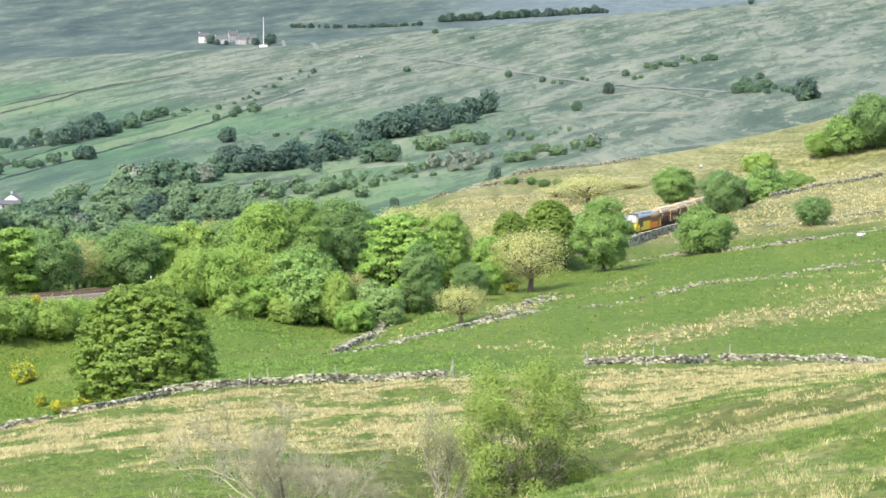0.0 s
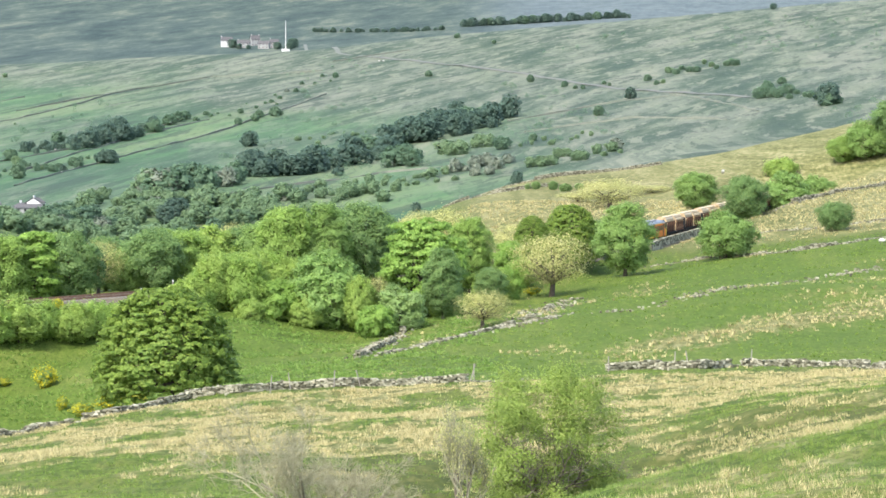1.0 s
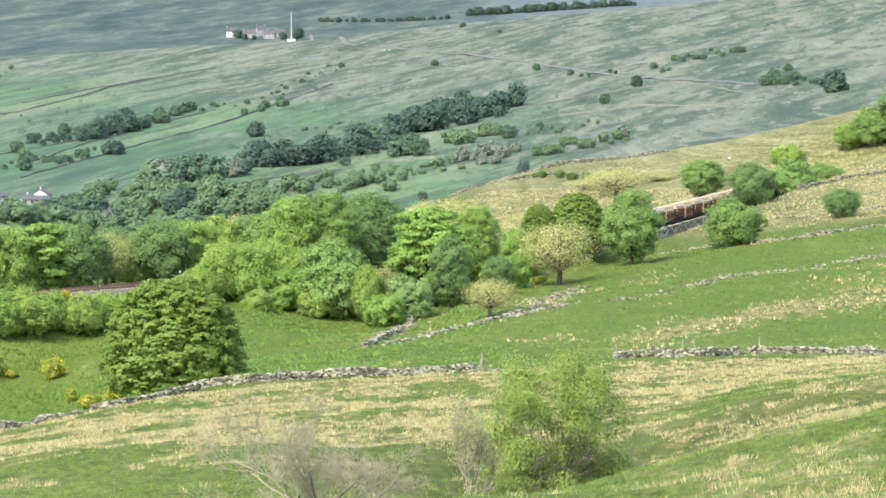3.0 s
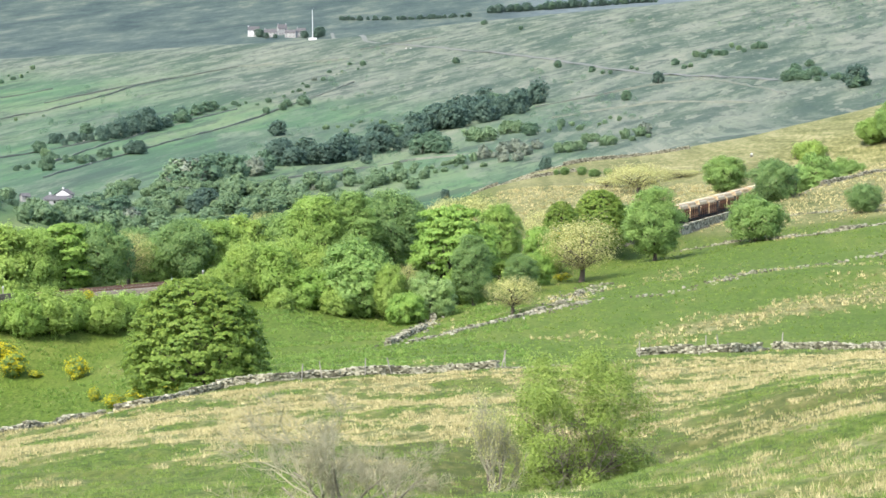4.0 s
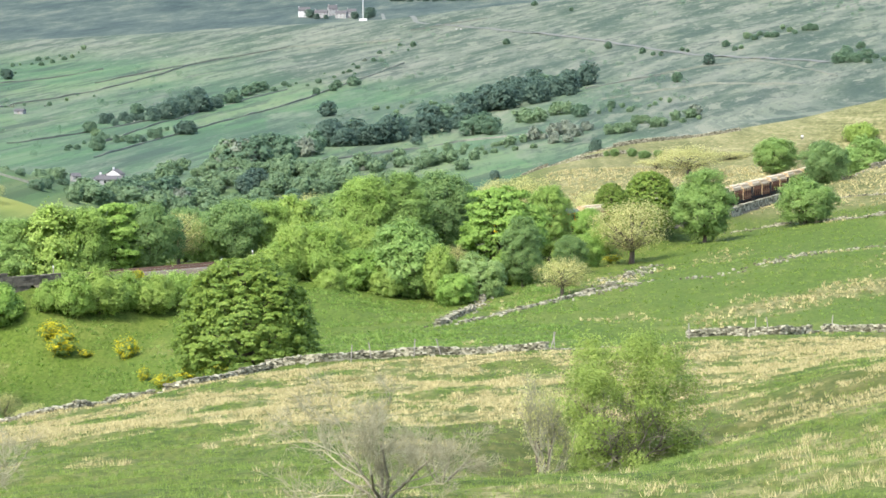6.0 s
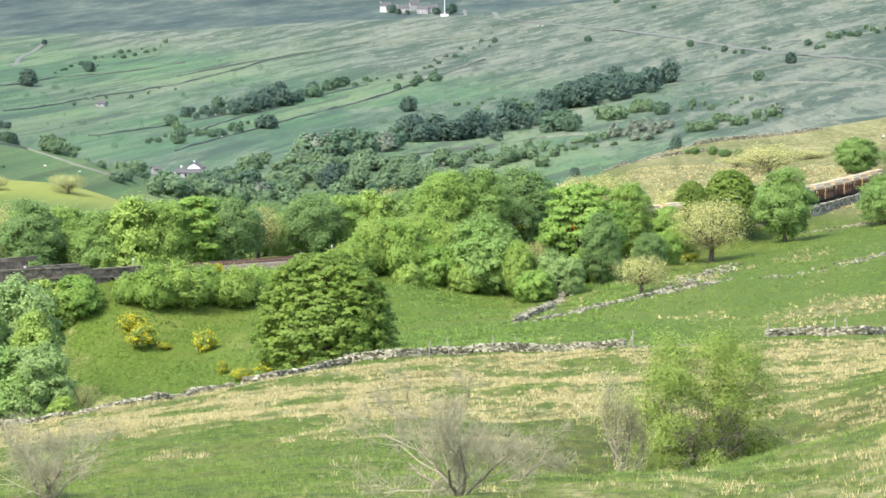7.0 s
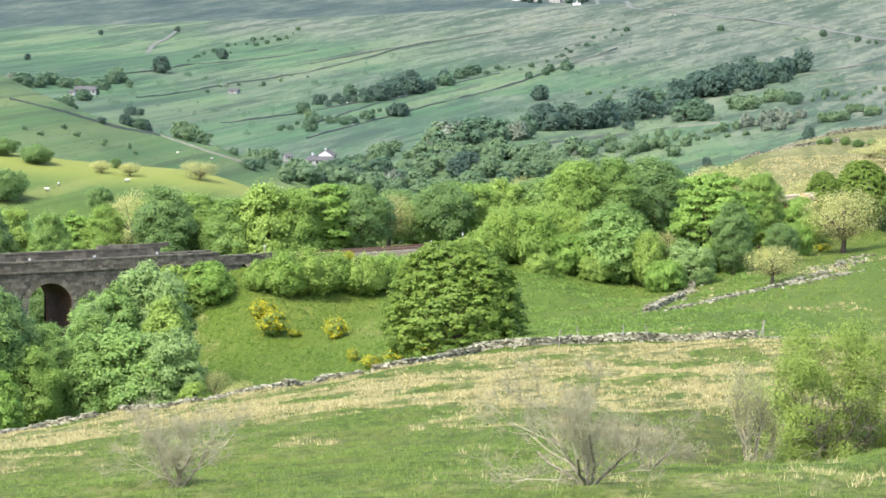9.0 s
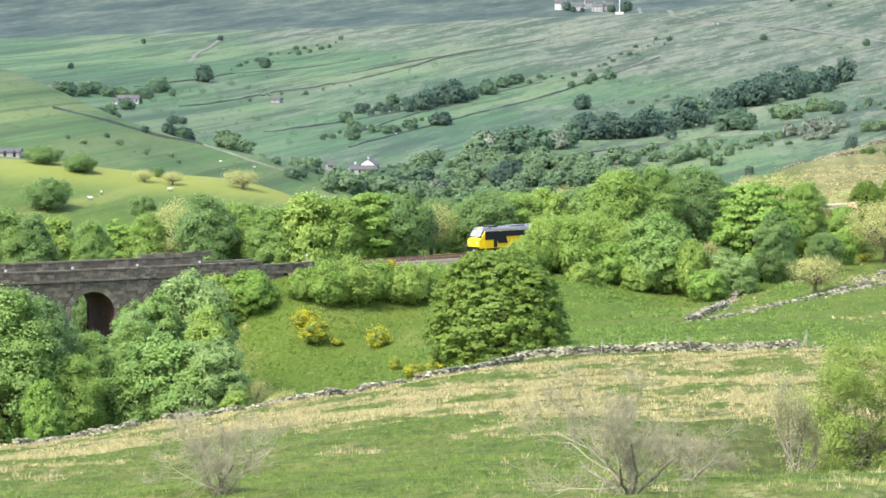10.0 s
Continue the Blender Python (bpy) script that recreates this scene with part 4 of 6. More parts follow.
# ---- viaduct
def build_viaduct():
    via = new("viaduct")
    tagged(via, "soot-dark stone railway viaduct with round arches and parapets", "viaduct", kind="structure")
    rng = np.random.default_rng(8)
    ps0, ps1 = -150.0, -34.0
    crowns = [-51.0 - 10.3 * k for k in range(9)]
    span, rise = 6.4, 3.4
    half = 4.55
    crown_z = -1.75  # below rail level
    # spandrel walls, piers and barrel, cut along the line in thin steps
    ss = np.arange(ps0, ps1 + 0.01, 0.35)

    def soffit(s):
        for c in crowns:
            if abs(s - c) < span / 2:
                return crown_z - rise + math.sqrt(max(0.0, (span / 2) ** 2 - (s - c) ** 2)) * rise / (span / 2)
        return None

    vs, fs = [], []
    for side in (half, -half):
        k0 = None
        for a, b in zip(ss[:-1], ss[1:]):
            za, zb = soffit(a), soffit(b)
            xa, ya, ra, _ = on_track(a, side)
            xb, yb, rb, _ = on_track(b, side)
            la = ra + (za if za is not None and zb is not None else -22.0)
            lb = rb + (zb if za is not None and zb is not None else -22.0)
            k = len(vs)
            vs += [(xa, ya, la), (xb, yb, lb), (xb, yb, rb - 0.1), (xa, ya, ra - 0.1)]
            fs.append((k, k + 1, k + 2, k + 3))
    part("spandrel_wall", mesh_np("spandrel_wall", vs, fs, ASHLAR), via)
    vs, fs = [], []
    for c in crowns:
        u = np.linspace(-1, 1, 25) * math.pi / 2
        for a, b in zip(u[:-1], u[1:]):
            k = len(vs)
            for q, side in ((a, half), (a, -half), (b, -half), (b, half)):
                s = c + math.sin(q) * span / 2
                x, y, r, _ = on_track(s, side)
                vs.append((x, y, r + crown_z - rise + math.cos(q) * rise))
            fs.append((k, k + 1, k + 2, k + 3))
        for e in (-1, 1):
            k = len(vs)
            for side, dz in ((half, 0), (-half, 0), (-half, -16), (half, -16)):
                x, y, r, _ = on_track(c + e * span / 2, side)
                vs.append((x, y, r + crown_z - rise + dz))
            fs.append((k, k + 1, k + 2, k + 3))
    # barrel coloured darker and redder than the spandrel stone
    part("arch_barrel", mesh_np("arch_barrel", vs, fs, SOFFIT), via, "dark red-brown arch barrel")
    # ring stones round each arch
    for c in crowns[:8]:
        C, S, V0 = [], [], []
        vv, ff = [], []
        u = np.linspace(-1, 1, 30) * math.pi / 2
        for a, b in zip(u[:-1], u[1:]):
            g = 0.006
            k = len(vv)
            for dep in (half + 0.10 + rng.uniform(0, 0.05), half - 0.3):
                for q, rr in ((a + g, 0.0), (b - g, 0.0), (b - g, 0.75), (a + g, 0.75)):
                    s = c + math.sin(q) * (span / 2 + rr)
                    x, y, r, _ = on_track(s, dep)
                    vv.append((x, y, r + crown_z - rise + math.cos(q) * (rise + rr)))
            ff += [(k, k + 1, k + 2, k + 3), (k + 7, k + 6, k + 5, k + 4), (k, k + 4, k + 5, k + 1), (k + 1, k + 5, k + 6, k + 2), (k + 2, k + 6, k + 7, k + 3), (k + 3, k + 7, k + 4, k)]
        part("arch_ring", mesh_np("arch_ring", vv, ff, COPING), via, "lighter dressed ring stones")
    # coursed facing blocks on the near side
    C, S, Yw = [], [], []
    for row in range(9):
        z = -0.35 - row * 0.42
        s = ps0 + rng.uniform(0, 0.5)
        while s < ps1 + (0 if row < 5 else -1):
            ln = rng.uniform(0.6, 1.15)
            mid = s + ln / 2
            clear = all(math.hypot((mid - c) / (span / 2 + 0.95), max(0.0, z - crown_z + rise) / (rise + 0.95)) > 1.0 for c in crowns)
            if clear:
                x, y, r, h = on_track(mid, half + 0.02 + rng.uniform(-0.02, 0.035))
                C.append((x, y, r + z))
                S.append((ln - 0.03, 0.16, 0.39))
                Yw.append(radians(h))
            s += ln
    v, f = stones(rng, np.array(C), np.array(S), np.array(Yw), 0.03)
    tagged(part("facing_stones", mesh_np("facing_stones", v, f, ASHLAR), via), kind="stuff")
    # string course, parapets and copings on both sides, with stepped ends
    for side, e0, e1, e2, hp in ((half, -150, -37, -28, 1.02), (-half, -150, -41, -33, 1.45)):
        for name, lo, hi, w, mat, sa, sb in (("string_course", -0.35, -0.08, 0.75, COPING, e0, e1), ("parapet", -0.08, hp, 0.45, ASHLAR, e0, e1), ("parapet", -0.6, 0.55, 0.45, ASHLAR, e1, e2), ("coping", hp, hp + 0.22, 0.62, COPING, e0, e1), ("coping", 0.55, 0.75, 0.62, COPING, e1, e2)):
            C, S, Yw = [], [], []
            s = sa
            hh = [(lo + (hi - lo) * i / 3, (hi - lo) / 3) for i in range(3)] if name == "parapet" else [(lo, hi - lo)]
            for z0, dz in hh:
                s = sa
                while s < sb:
                    ln = min(rng.uniform(0.7, 1.2), sb - s + 0.05)
                    x, y, r, h = on_track(s + ln / 2, side)
                    C.append((x, y, r + z0 + dz / 2 + rng.uniform(-0.015, 0.02)))
                    S.append((ln - 0.025, w + rng.uniform(-0.03, 0.03), dz - 0.015))
                    Yw.append(radians(h))
                    s += ln
            v, f = stones(rng, np.array(C), np.array(S), np.array(Yw), 0.03)
            part(name, mesh_np(name, v, f, mat), via)
    # raised end block of the far parapet
    C, S, Yw = [], [], []
    for s in np.arange(-50, -40, 0.9):
        x, y, r, h = on_track(s, -half)
        C.append((x, y, r + 1.85 + rng.uniform(-0.1, 0.1)))
        S.append((0.88, 0.6, 0.5))
        Yw.append(radians(h))
    v, f = stones(rng, np.array(C), np.array(S), np.array(Yw), 0.05)
    part("end_block", mesh_np("end_block", v, f, ASHLAR), via)
    # small white marks on the near face of the far parapet
    for s in np.arange(-108, -40, 9.5):
        x, y, r, h = on_track(s, -half + 0.3)
        bm = bmesh.new()
        add_box(bm, 0, 0, 0, 0.35, 0.06, 0.3, 0.01)
        ob = part("marker_plate", bm_mesh("marker_plate", bm, WHITE), via, "small white plate")
        ob.matrix_basis = pose(x, y, r + 0.72, 0, 0, h)


def underbridge():
    """Parapet of the little bridge under the line further up."""
    root = new("underbridge")
    tagged(root, "low grey stone bridge parapet beside the railway", "bridge wall", kind="structure")
    rng = np.random.default_rng(17)
    for sa, sb, lo, hi, w, mat in ((134, 178, -2.4, 0.75, 0.5, STONE), (134, 178, 0.75, 0.95, 0.65, STONE)):
        C, S, Yw = [], [], []
        n = max(1, int((hi - lo) / 0.35))
        for i in range(n):
            s = sa
            while s < sb:
                ln = rng.uniform(0.4, 0.8)
                out = 4.3 + (1.2 if s < 141 else 0)
                x, y, r, h = on_track(s + ln / 2, out)
                C.append((x, y, r + lo + (i + 0.5) * (hi - lo) / n))
                S.append((ln, w, (hi - lo) / n))
                Yw.append(radians(h))
                s += ln
        v, f = stones(rng, np.array(C), np.array(S), np.array(Yw), 0.06)
        part("coping" if lo > 0 else "parapet", mesh_np("parapet", v, f, mat), root)


build_railway()
lineside_post()
build_viaduct()
underbridge()


# ---- dry stone walls
def stone_wall(name, line, height, label, seed, ruin=0.2, course=0.17):
    """A dry stone wall through (bearing, distance) points, laid stone by stone."""
    rng = np.random.default_rng(seed)
    P = np.array([at(b, d) for b, d in line])
    seg = np.linalg.norm(np.diff(P, axis=0), axis=1)
    cum = np.concatenate([[0], np.cumsum(seg)])
    C, S, Yw = [], [], []
    n = int(height / course) + 1
    pos = np.arange(0, cum[-1], 0.29)
    x, y = np.interp(pos, cum, P[:, 0]), np.interp(pos, cum, P[:, 1])
    x = x + 0.8 * (vnoise(pos / 15, pos * 0, seed) - 0.5)
    y = y + 1.2 * (vnoise(pos / 13, pos * 0 + 5, seed) - 0.5)
    yaw = np.arctan2(np.gradient(y), np.gradient(x))
    g = land(x, y)
    top = height * (1 - ruin * (vnoise(pos / 6.0, pos * 0, seed + 1) * 1.3 + 0.5 * vnoise(pos / 1.7, pos * 0, seed + 2)))
    top = np.where(vnoise(pos / 9.0, pos * 0, seed + 4) < ruin * 0.75, top * 0.25, top)
    for i in range(n):
        z = (i + 0.5) * course
        ok = z < top + 0.06
        w = 0.62 - 0.25 * z / max(height, 0.1)
        for face in (-1, 1):
            k = np.where(ok & (rng.random(len(pos)) > 0.06))[0]
            off = face * w * 0.42 + rng.normal(0, 0.05, len(k))
            C.append(np.stack([x[k] - np.sin(yaw[k]) * off + rng.normal(0, 0.05, len(k)), y[k] + np.cos(yaw[k]) * off + rng.normal(0, 0.05, len(k)), g[k] + z - 0.06 + rng.normal(0, 0.03, len(k))], -1))
            S.append(np.stack([rng.uniform(0.22, 0.46, len(k)), rng.uniform(0.22, 0.4, len(k)), rng.uniform(0.10, 0.21, len(k))], -1))
            Yw.append(yaw[k] + rng.normal(0, 0.25, len(k)))
    k = rng.choice(len(pos), int(len(pos) * (0.1 + 0.7 * ruin)))
    off = rng.normal(0, 0.7 + 1.2 * ruin, len(k))
    fx, fy = x[k] - np.sin(yaw[k]) * off, y[k] + np.cos(yaw[k]) * off
    C.append(np.stack([fx, fy, land(fx, fy) + 0.05], -1))
    S.append(rng.uniform(0.18, 0.42, (len(k), 3)))
    Yw.append(rng.uniform(0, 3, len(k)))
    v, f = stones(rng, np.concatenate(C), np.concatenate(S), np.concatenate(Yw), 0.28)
    root = new(name)
    tagged(root, label, "stone wall", kind="structure")
    tagged(part("stones", mesh_np("stones", v, f, STONE), root), kind="stuff")


def fence_post(bearing, dist, lean):
    x, y = at(bearing, dist)
    bm = bmesh.new()
    add_tube(bm, (0, 0, -0.3), (0, 0, 1.75), 0.06, 7)
    ob = new("fence_post", bm_mesh("fence_post", bm, WOOD))
    ob.matrix_basis = pose(x, y, ground_z(x, y), 0, lean, 30)
    tagged(ob, "weathered wooden fence post leaning by the stone wall", "post", "fence posts")


stone_wall("dry_stone_wall", [(-14.5, 306), (-13.9, 304), (-13.2, 312), (-12.5, 315), (-11.8, 309), (-11.1, 307), (-10.4, 304), (-9.7, 303), (-9.0, 300), (-8.3, 302), (-7.6, 312), (-6.9, 314)], 0.8, "low tumbled dry stone wall edging the dry grass", 61, 0.35)
stone_wall("dry_stone_wall", [(-6.9, 314), (-6.2, 312), (-5.5, 321), (-4.85, 325), (-4.05, 323), (-3.25, 325), (-2.25, 323), (-1.05, 323), (0.16, 320), (1.17, 322)], 0.85, "grey dry stone wall along the top of the pasture", 62, 0.13)
stone_wall("dry_stone_wall", [(2.55, 337), (3.37, 338), (4.17, 334), (5.07, 341), (6.17, 335), (7.16, 321), (8.73, 271)], 0.95, "grey dry stone wall along the top of the pasture", 63, 0.2)
stone_wall("ruined_wall", [(-1.89, 391), (-1.45, 411), (-1.10, 442)], 1.1, "ruined stub of stone wall beside the gully", 64, 0.4)
stone_wall("ruined_wall", [(-1.45, 394), (-0.64, 403), (0.16, 412), (0.86, 422)], 0.6, "fallen line of stones in the green field", 65, 0.6)
stone_wall("ruined_wall", [(0.78, 419), (1.16, 427), (1.52, 452), (1.82, 484), (2.02, 485)], 0.9, "heap of tumbled pale stones below the ash tree", 66, 0.8)
stone_wall("ruined_wall", [(0.96, 422), (1.47, 427), (1.77, 431)], 0.7, "heap of tumbled pale stones below the ash tree", 71, 0.8)
stone_wall("ruined_wall", [(2.07, 428), (2.77, 432), (3.67, 439), (4.47, 447), (5.26, 468), (6.16, 470), (7.14, 482), (8.33, 486)], 0.4, "fallen line of stones in the green field", 67, 0.95)
stone_wall("dry_stone_wall", [(3.17, 541), (3.97, 541), (4.56, 541), (5.46, 527), (6.35, 528), (7.14, 538), (8.32, 553)], 0.8, "dark mossy stone wall at the head of the field", 68, 0.55)
stone_wall("dry_stone_wall", [(5.16, 588), (5.95, 584), (6.74, 586), (7.73, 596), (8.51, 601)], 0.7, "dark mossy stone wall on the rough pasture", 69, 0.6)
stone_wall("dry_stone_wall", [(5.06, 631), (5.75, 652), (6.64, 670), (7.72, 684)], 1, "low stone wall crossing the dry upper pasture", 70, 0.4)
stone_wall("dry_stone_wall", [(-0.35, 806), (0.45, 808), (1.10, 812), (1.75, 816), (2.55, 818), (3.45, 822)], 1.2, "pale stone wall along the brow of the dry pasture", 72, 0.3)
stone_wall("dry_stone_wall", [(0.10, 770), (0.75, 764), (1.50, 768), (2.10, 760)], 1.0, "pale stone wall along the brow of the dry pasture", 73, 0.4)
fence_post(-3.45, 321, 5)
fence_post(-3.09, 323, -8)
fence_post(-2.32, 323, 3)
fence_post(-1.85, 323, -16)
fence_post(0.11, 328, 18)
fence_post(0.17, 328, 0)
fence_post(2.56, 335, 0)
fence_post(3.73, 338, 2)
fence_post(5.07, 341, 6)
fence_post(3.97, 336, -10)

LONE = [
    ("sycamore", 0, -5.29, 352, 12.7, 14.5),
    ("lime", 0, 1.41, 172, 8.2, 7.9),
    ("bare", 0, 0.00, 158, 6.2, 3.8),
    ("hawthorn", 0, -2.93, 103, 4.2, 6.1),
    ("hawthorn", 1, -10.25, 126, 3.7, 6.6),
    ("olive", 0, 1.54, 495, 10.3, 11.9),
    ("olive", 1, 0.34, 422, 5.2, 7.2),
    ("hawthorn", 2, -1.84, 121, 2.4, 3.2),
]
BY_TRAIN = [
    ("broadleaf", 0, 2.83, 522, 12.0, 9.8),
    ("broadleaf", 0, 4.61, 535, 8.1, 10.1),
    ("broadleaf", 1, 4.97, 632, 9.2, 9.0),
    ("sallow", 0, 5.66, 690, 9.3, 10.6),
    ("broadleaf", 0, 6.20, 712, 6.3, 8.2),
    ("bush", 0, 5.56, 745, 4.4, 7.3),
    ("broadleaf", 0, 4.08, 668, 8.0, 8.6),
    ("broadleaf", 1, 6.55, 577, 5.4, 6.3),
    ("broadleaf", 2, 6.67, 747, 6.1, 7.3),
    ("broadleaf", 0, 7.06, 746, 8.8, 10.9),
    ("broadleaf", 1, 7.62, 745, 12.6, 12.7),
    ("broadleaf", 2, 8.23, 747, 10.4, 11.8),
    ("olive", 0, 2.57, 680, 6.7, 14.3),
    ("olive", 1, 2.01, 700, 2.3, 9.8),
    ("olive", 0, 3.27, 720, 2.0, 10.1),
]
COPSE = [
    ("sycamore", 0, 1.88, 532, 9.7, 9.3),
    ("sycamore", 0, 1.19, 525, 8.2, 6.1),
    ("broadleaf", 1, 2.29, 545, 6.7, 5.7),
    ("bush", 1, 0.78, 512, 5.3, 5.4),
    ("bush", 0, 1.01, 508, 4.6, 4.4),
    ("broadleaf", 2, -3.15, 472, 12.4, 8.6),
    ("broadleaf", 0, -2.48, 474, 13.6, 8.0),
    ("broadleaf", 1, -1.79, 480, 13.6, 8.8),
    ("bright", 0, -0.74, 464, 13.9, 12.3),
    ("broadleaf", 2, 0.09, 495, 11.8, 6.8),
    ("olive", 1, -0.24, 570, 10.9, 11.0),
    ("bush", 0, 0.51, 490, 5.0, 6.0),
    ("broadleaf", 1, 0.46, 480, 5.6, 4.6),
    ("broadleaf", 1, -1.40, 485, 11.0, 5.6),
    ("broadleaf", 0, -3.45, 520, 11.5, 10.0),
    ("olive", 0, -4.04, 545, 10.1, 9.5),
    ("olive", 1, -0.84, 590, 8.7, 9.3),
    ("bush", 1, 0.76, 492, 5.3, 4.7),
    ("olive", 0, 0.86, 560, 8.4, 7.8),
    ("sallow", 0, 1.41, 560, 6.0, 5.9),
    ("broadleaf", 1, -0.39, 455, 10.1, 5.6),
]
SHRUBS = [
    ("sallow", 0, -2.43, 451, 10.7, 11.4),
    ("bush", 1, -3.31, 450, 5.6, 6.3),
    ("bush", 0, -2.81, 447, 4.6, 4.2),
    ("bush", 0, -3.79, 443, 3.1, 4.3),
    ("scrub", 1, -1.86, 446, 8.0, 4.6),
    ("olive", 1, -1.54, 449, 7.6, 3.7),
    ("sallow", 1, -1.17, 445, 6.6, 7.0),
    ("bush", 1, -1.56, 440, 4.2, 5.8),
    ("bush", 0, 0.63, 492, 4.8, 4.8),
    ("scrub", 0, -0.35, 462, 6.0, 5.4),
]
THICKET = [
    ("scrub", 0, -5.00, 443, 4.2, 5.3),
    ("scrub", 1, -4.68, 452, 5.5, 5.4),
    ("scrub", 0, -4.51, 451, 6.1, 5.1),
    ("scrub", 1, -4.14, 451, 5.2, 7.4),
    ("scrub", 0, -3.91, 450, 7.9, 7.0),
    ("scrub", 1, -3.72, 459, 8.1, 6.5),
    ("scrub", 0, -3.35, 459, 8.0, 7.1),
    ("scrub", 1, -3.14, 458, 7.9, 5.4),
    ("scrub", 0, -5.12, 444, 3.9, 6.2),
    ("scrub", 1, -4.90, 446, 5.5, 6.2),
    ("scrub", 0, -4.68, 448, 5.9, 6.3),
    ("scrub", 1, -4.46, 450, 8.0, 6.3),
    ("scrub", 0, -4.24, 452, 7.6, 6.3),
    ("scrub", 1, -4.02, 454, 7.5, 6.3),
]
LINESIDE = [
    ("scrub", 0, -8.35, 428, 6.0, 6.0),
    ("scrub", 1, -7.89, 430, 6.3, 7.1),
    ("scrub", 0, -7.42, 433, 5.3, 5.3),
    ("scrub", 1, -6.93, 434, 5.4, 6.1),
    ("scrub", 0, -6.48, 437, 5.2, 6.9),
    ("scrub", 1, -6.08, 440, 3.6, 4.6),
    ("scrub", 0, -8.80, 428, 4.1, 3.7),
]
BELT = [
    ("broadleaf", 0, -14.00, 492, 18.1, 7.7),
    ("broadleaf", 1, -13.52, 491, 17.4, 7.7),
    ("bush", 0, -13.10, 502, 15.2, 7.0),
    ("broadleaf", 0, -12.48, 488, 15.6, 6.0),
    ("bright", 0, -12.00, 501, 14.5, 7.0),
    ("broadleaf", 2, -11.52, 498, 15.4, 7.4),
    ("olive", 0, -11.03, 500, 17.1, 9.2),
    ("broadleaf", 1, -10.45, 492, 17.1, 9.5),
    ("broadleaf", 2, -9.87, 500, 14.8, 9.2),
    ("broadleaf", 0, -9.28, 492, 13.2, 8.2),
    ("bush", 0, -8.70, 491, 14.5, 9.9),
    ("broadleaf", 2, -8.16, 493, 12.8, 8.6),
    ("bright", 0, -7.62, 497, 12.2, 9.5),
    ("broadleaf", 1, -7.02, 499, 11.4, 10.0),
    ("olive", 0, -6.48, 507, 9.3, 8.0),
    ("broadleaf", 0, -6.03, 512, 7.6, 7.2),
    ("broadleaf", 1, -5.49, 512, 10.3, 9.8),
    ("broadleaf", 2, -4.94, 517, 9.5, 9.9),
    ("bush", 0, -4.44, 519, 10.0, 9.1),
    ("broadleaf", 1, -3.85, 522, 10.6, 9.1),
]
BELT_BEHIND = [
    ("broadleaf", 0, -13.24, 542, 11.4, 10.4),
    ("broadleaf", 2, -10.74, 550, 12.1, 10.6),
    ("broadleaf", 1, -9.58, 552, 10.8, 10.6),
    ("broadleaf", 0, -8.40, 547, 11.0, 10.5),
    ("broadleaf", 2, -7.22, 547, 10.7, 10.5),
    ("broadleaf", 1, -6.33, 548, 9.4, 10.5),
    ("broadleaf", 0, -5.24, 557, 9.6, 10.7),
    ("broadleaf", 2, -4.54, 540, 9.2, 10.4),
    ("broadleaf", 1, -3.15, 558, 10.1, 10.7),
    ("broadleaf", 0, -2.25, 556, 11.3, 10.7),
]
HOLLOW = [
    ("broadleaf", 0, -13.95, 346, 18.7, 11.5),
    ("broadleaf", 1, -13.33, 350, 17.2, 7.9),
    ("broadleaf", 2, -12.80, 346, 11.0, 6.6),
    ("bush", 1, -13.33, 334, 8.2, 4.1),
    ("broadleaf", 1, -14.47, 352, 17.8, 10.5),
    ("sallow", 0, -11.03, 352, 11.2, 11.7),
    ("sallow", 1, -10.36, 350, 10.2, 7.9),
    ("sallow", 0, -11.80, 352, 10.8, 7.4),
    ("broadleaf", 0, -11.71, 362, 12.6, 7.0),
    ("sallow", 1, -10.74, 395, 16.0, 10.4),
    ("sallow", 0, -11.37, 390, 14.1, 7.2),
    ("sallow", 1, -11.76, 385, 12.0, 5.4),
    ("bush", 0, -10.16, 427, 6.8, 7.1),
    ("bush", 1, -9.67, 427, 5.5, 6.3),
    ("bush", 0, -10.40, 385, 12.6, 6.4),
    # added tree behind the viaduct, keeps bright grass out of the dark arch
    ("broadleaf", 1, -12.35, 440, 11.5, 8.0),
    ("sallow", 0, -11.75, 398, 12.0, 7.0),
    ("broadleaf", 0, -12.55, 352, 12.6, 5.6),
    ("broadleaf", 1, -12.95, 372, 11.9, 5.8),
    ("broadleaf", 2, -14.00, 372, 13.0, 7.8),
    ("olive", 1, -9.58, 350, 5.7, 3.7),
    ("olive", 0, -9.09, 342, 4.1, 4.2),
    ("bush", 0, -9.92, 345, 4.6, 3.6),
]
LEFT_HILL = [
    ("broadleaf", 1, -13.32, 818, 4.6, 9.3),
    ("broadleaf", 1, -12.69, 807, 4.9, 8.2),
    ("olive", 0, -11.56, 801, 3.4, 5.6),
    ("olive", 1, -11.06, 799, 3.6, 5.6),
    ("olive", 0, -9.84, 802, 5.1, 9.1),
    ("broadleaf", 1, -13.23, 758, 7.7, 10.2),
    ("broadleaf", 1, -11.58, 750, 6.1, 5.6),
]
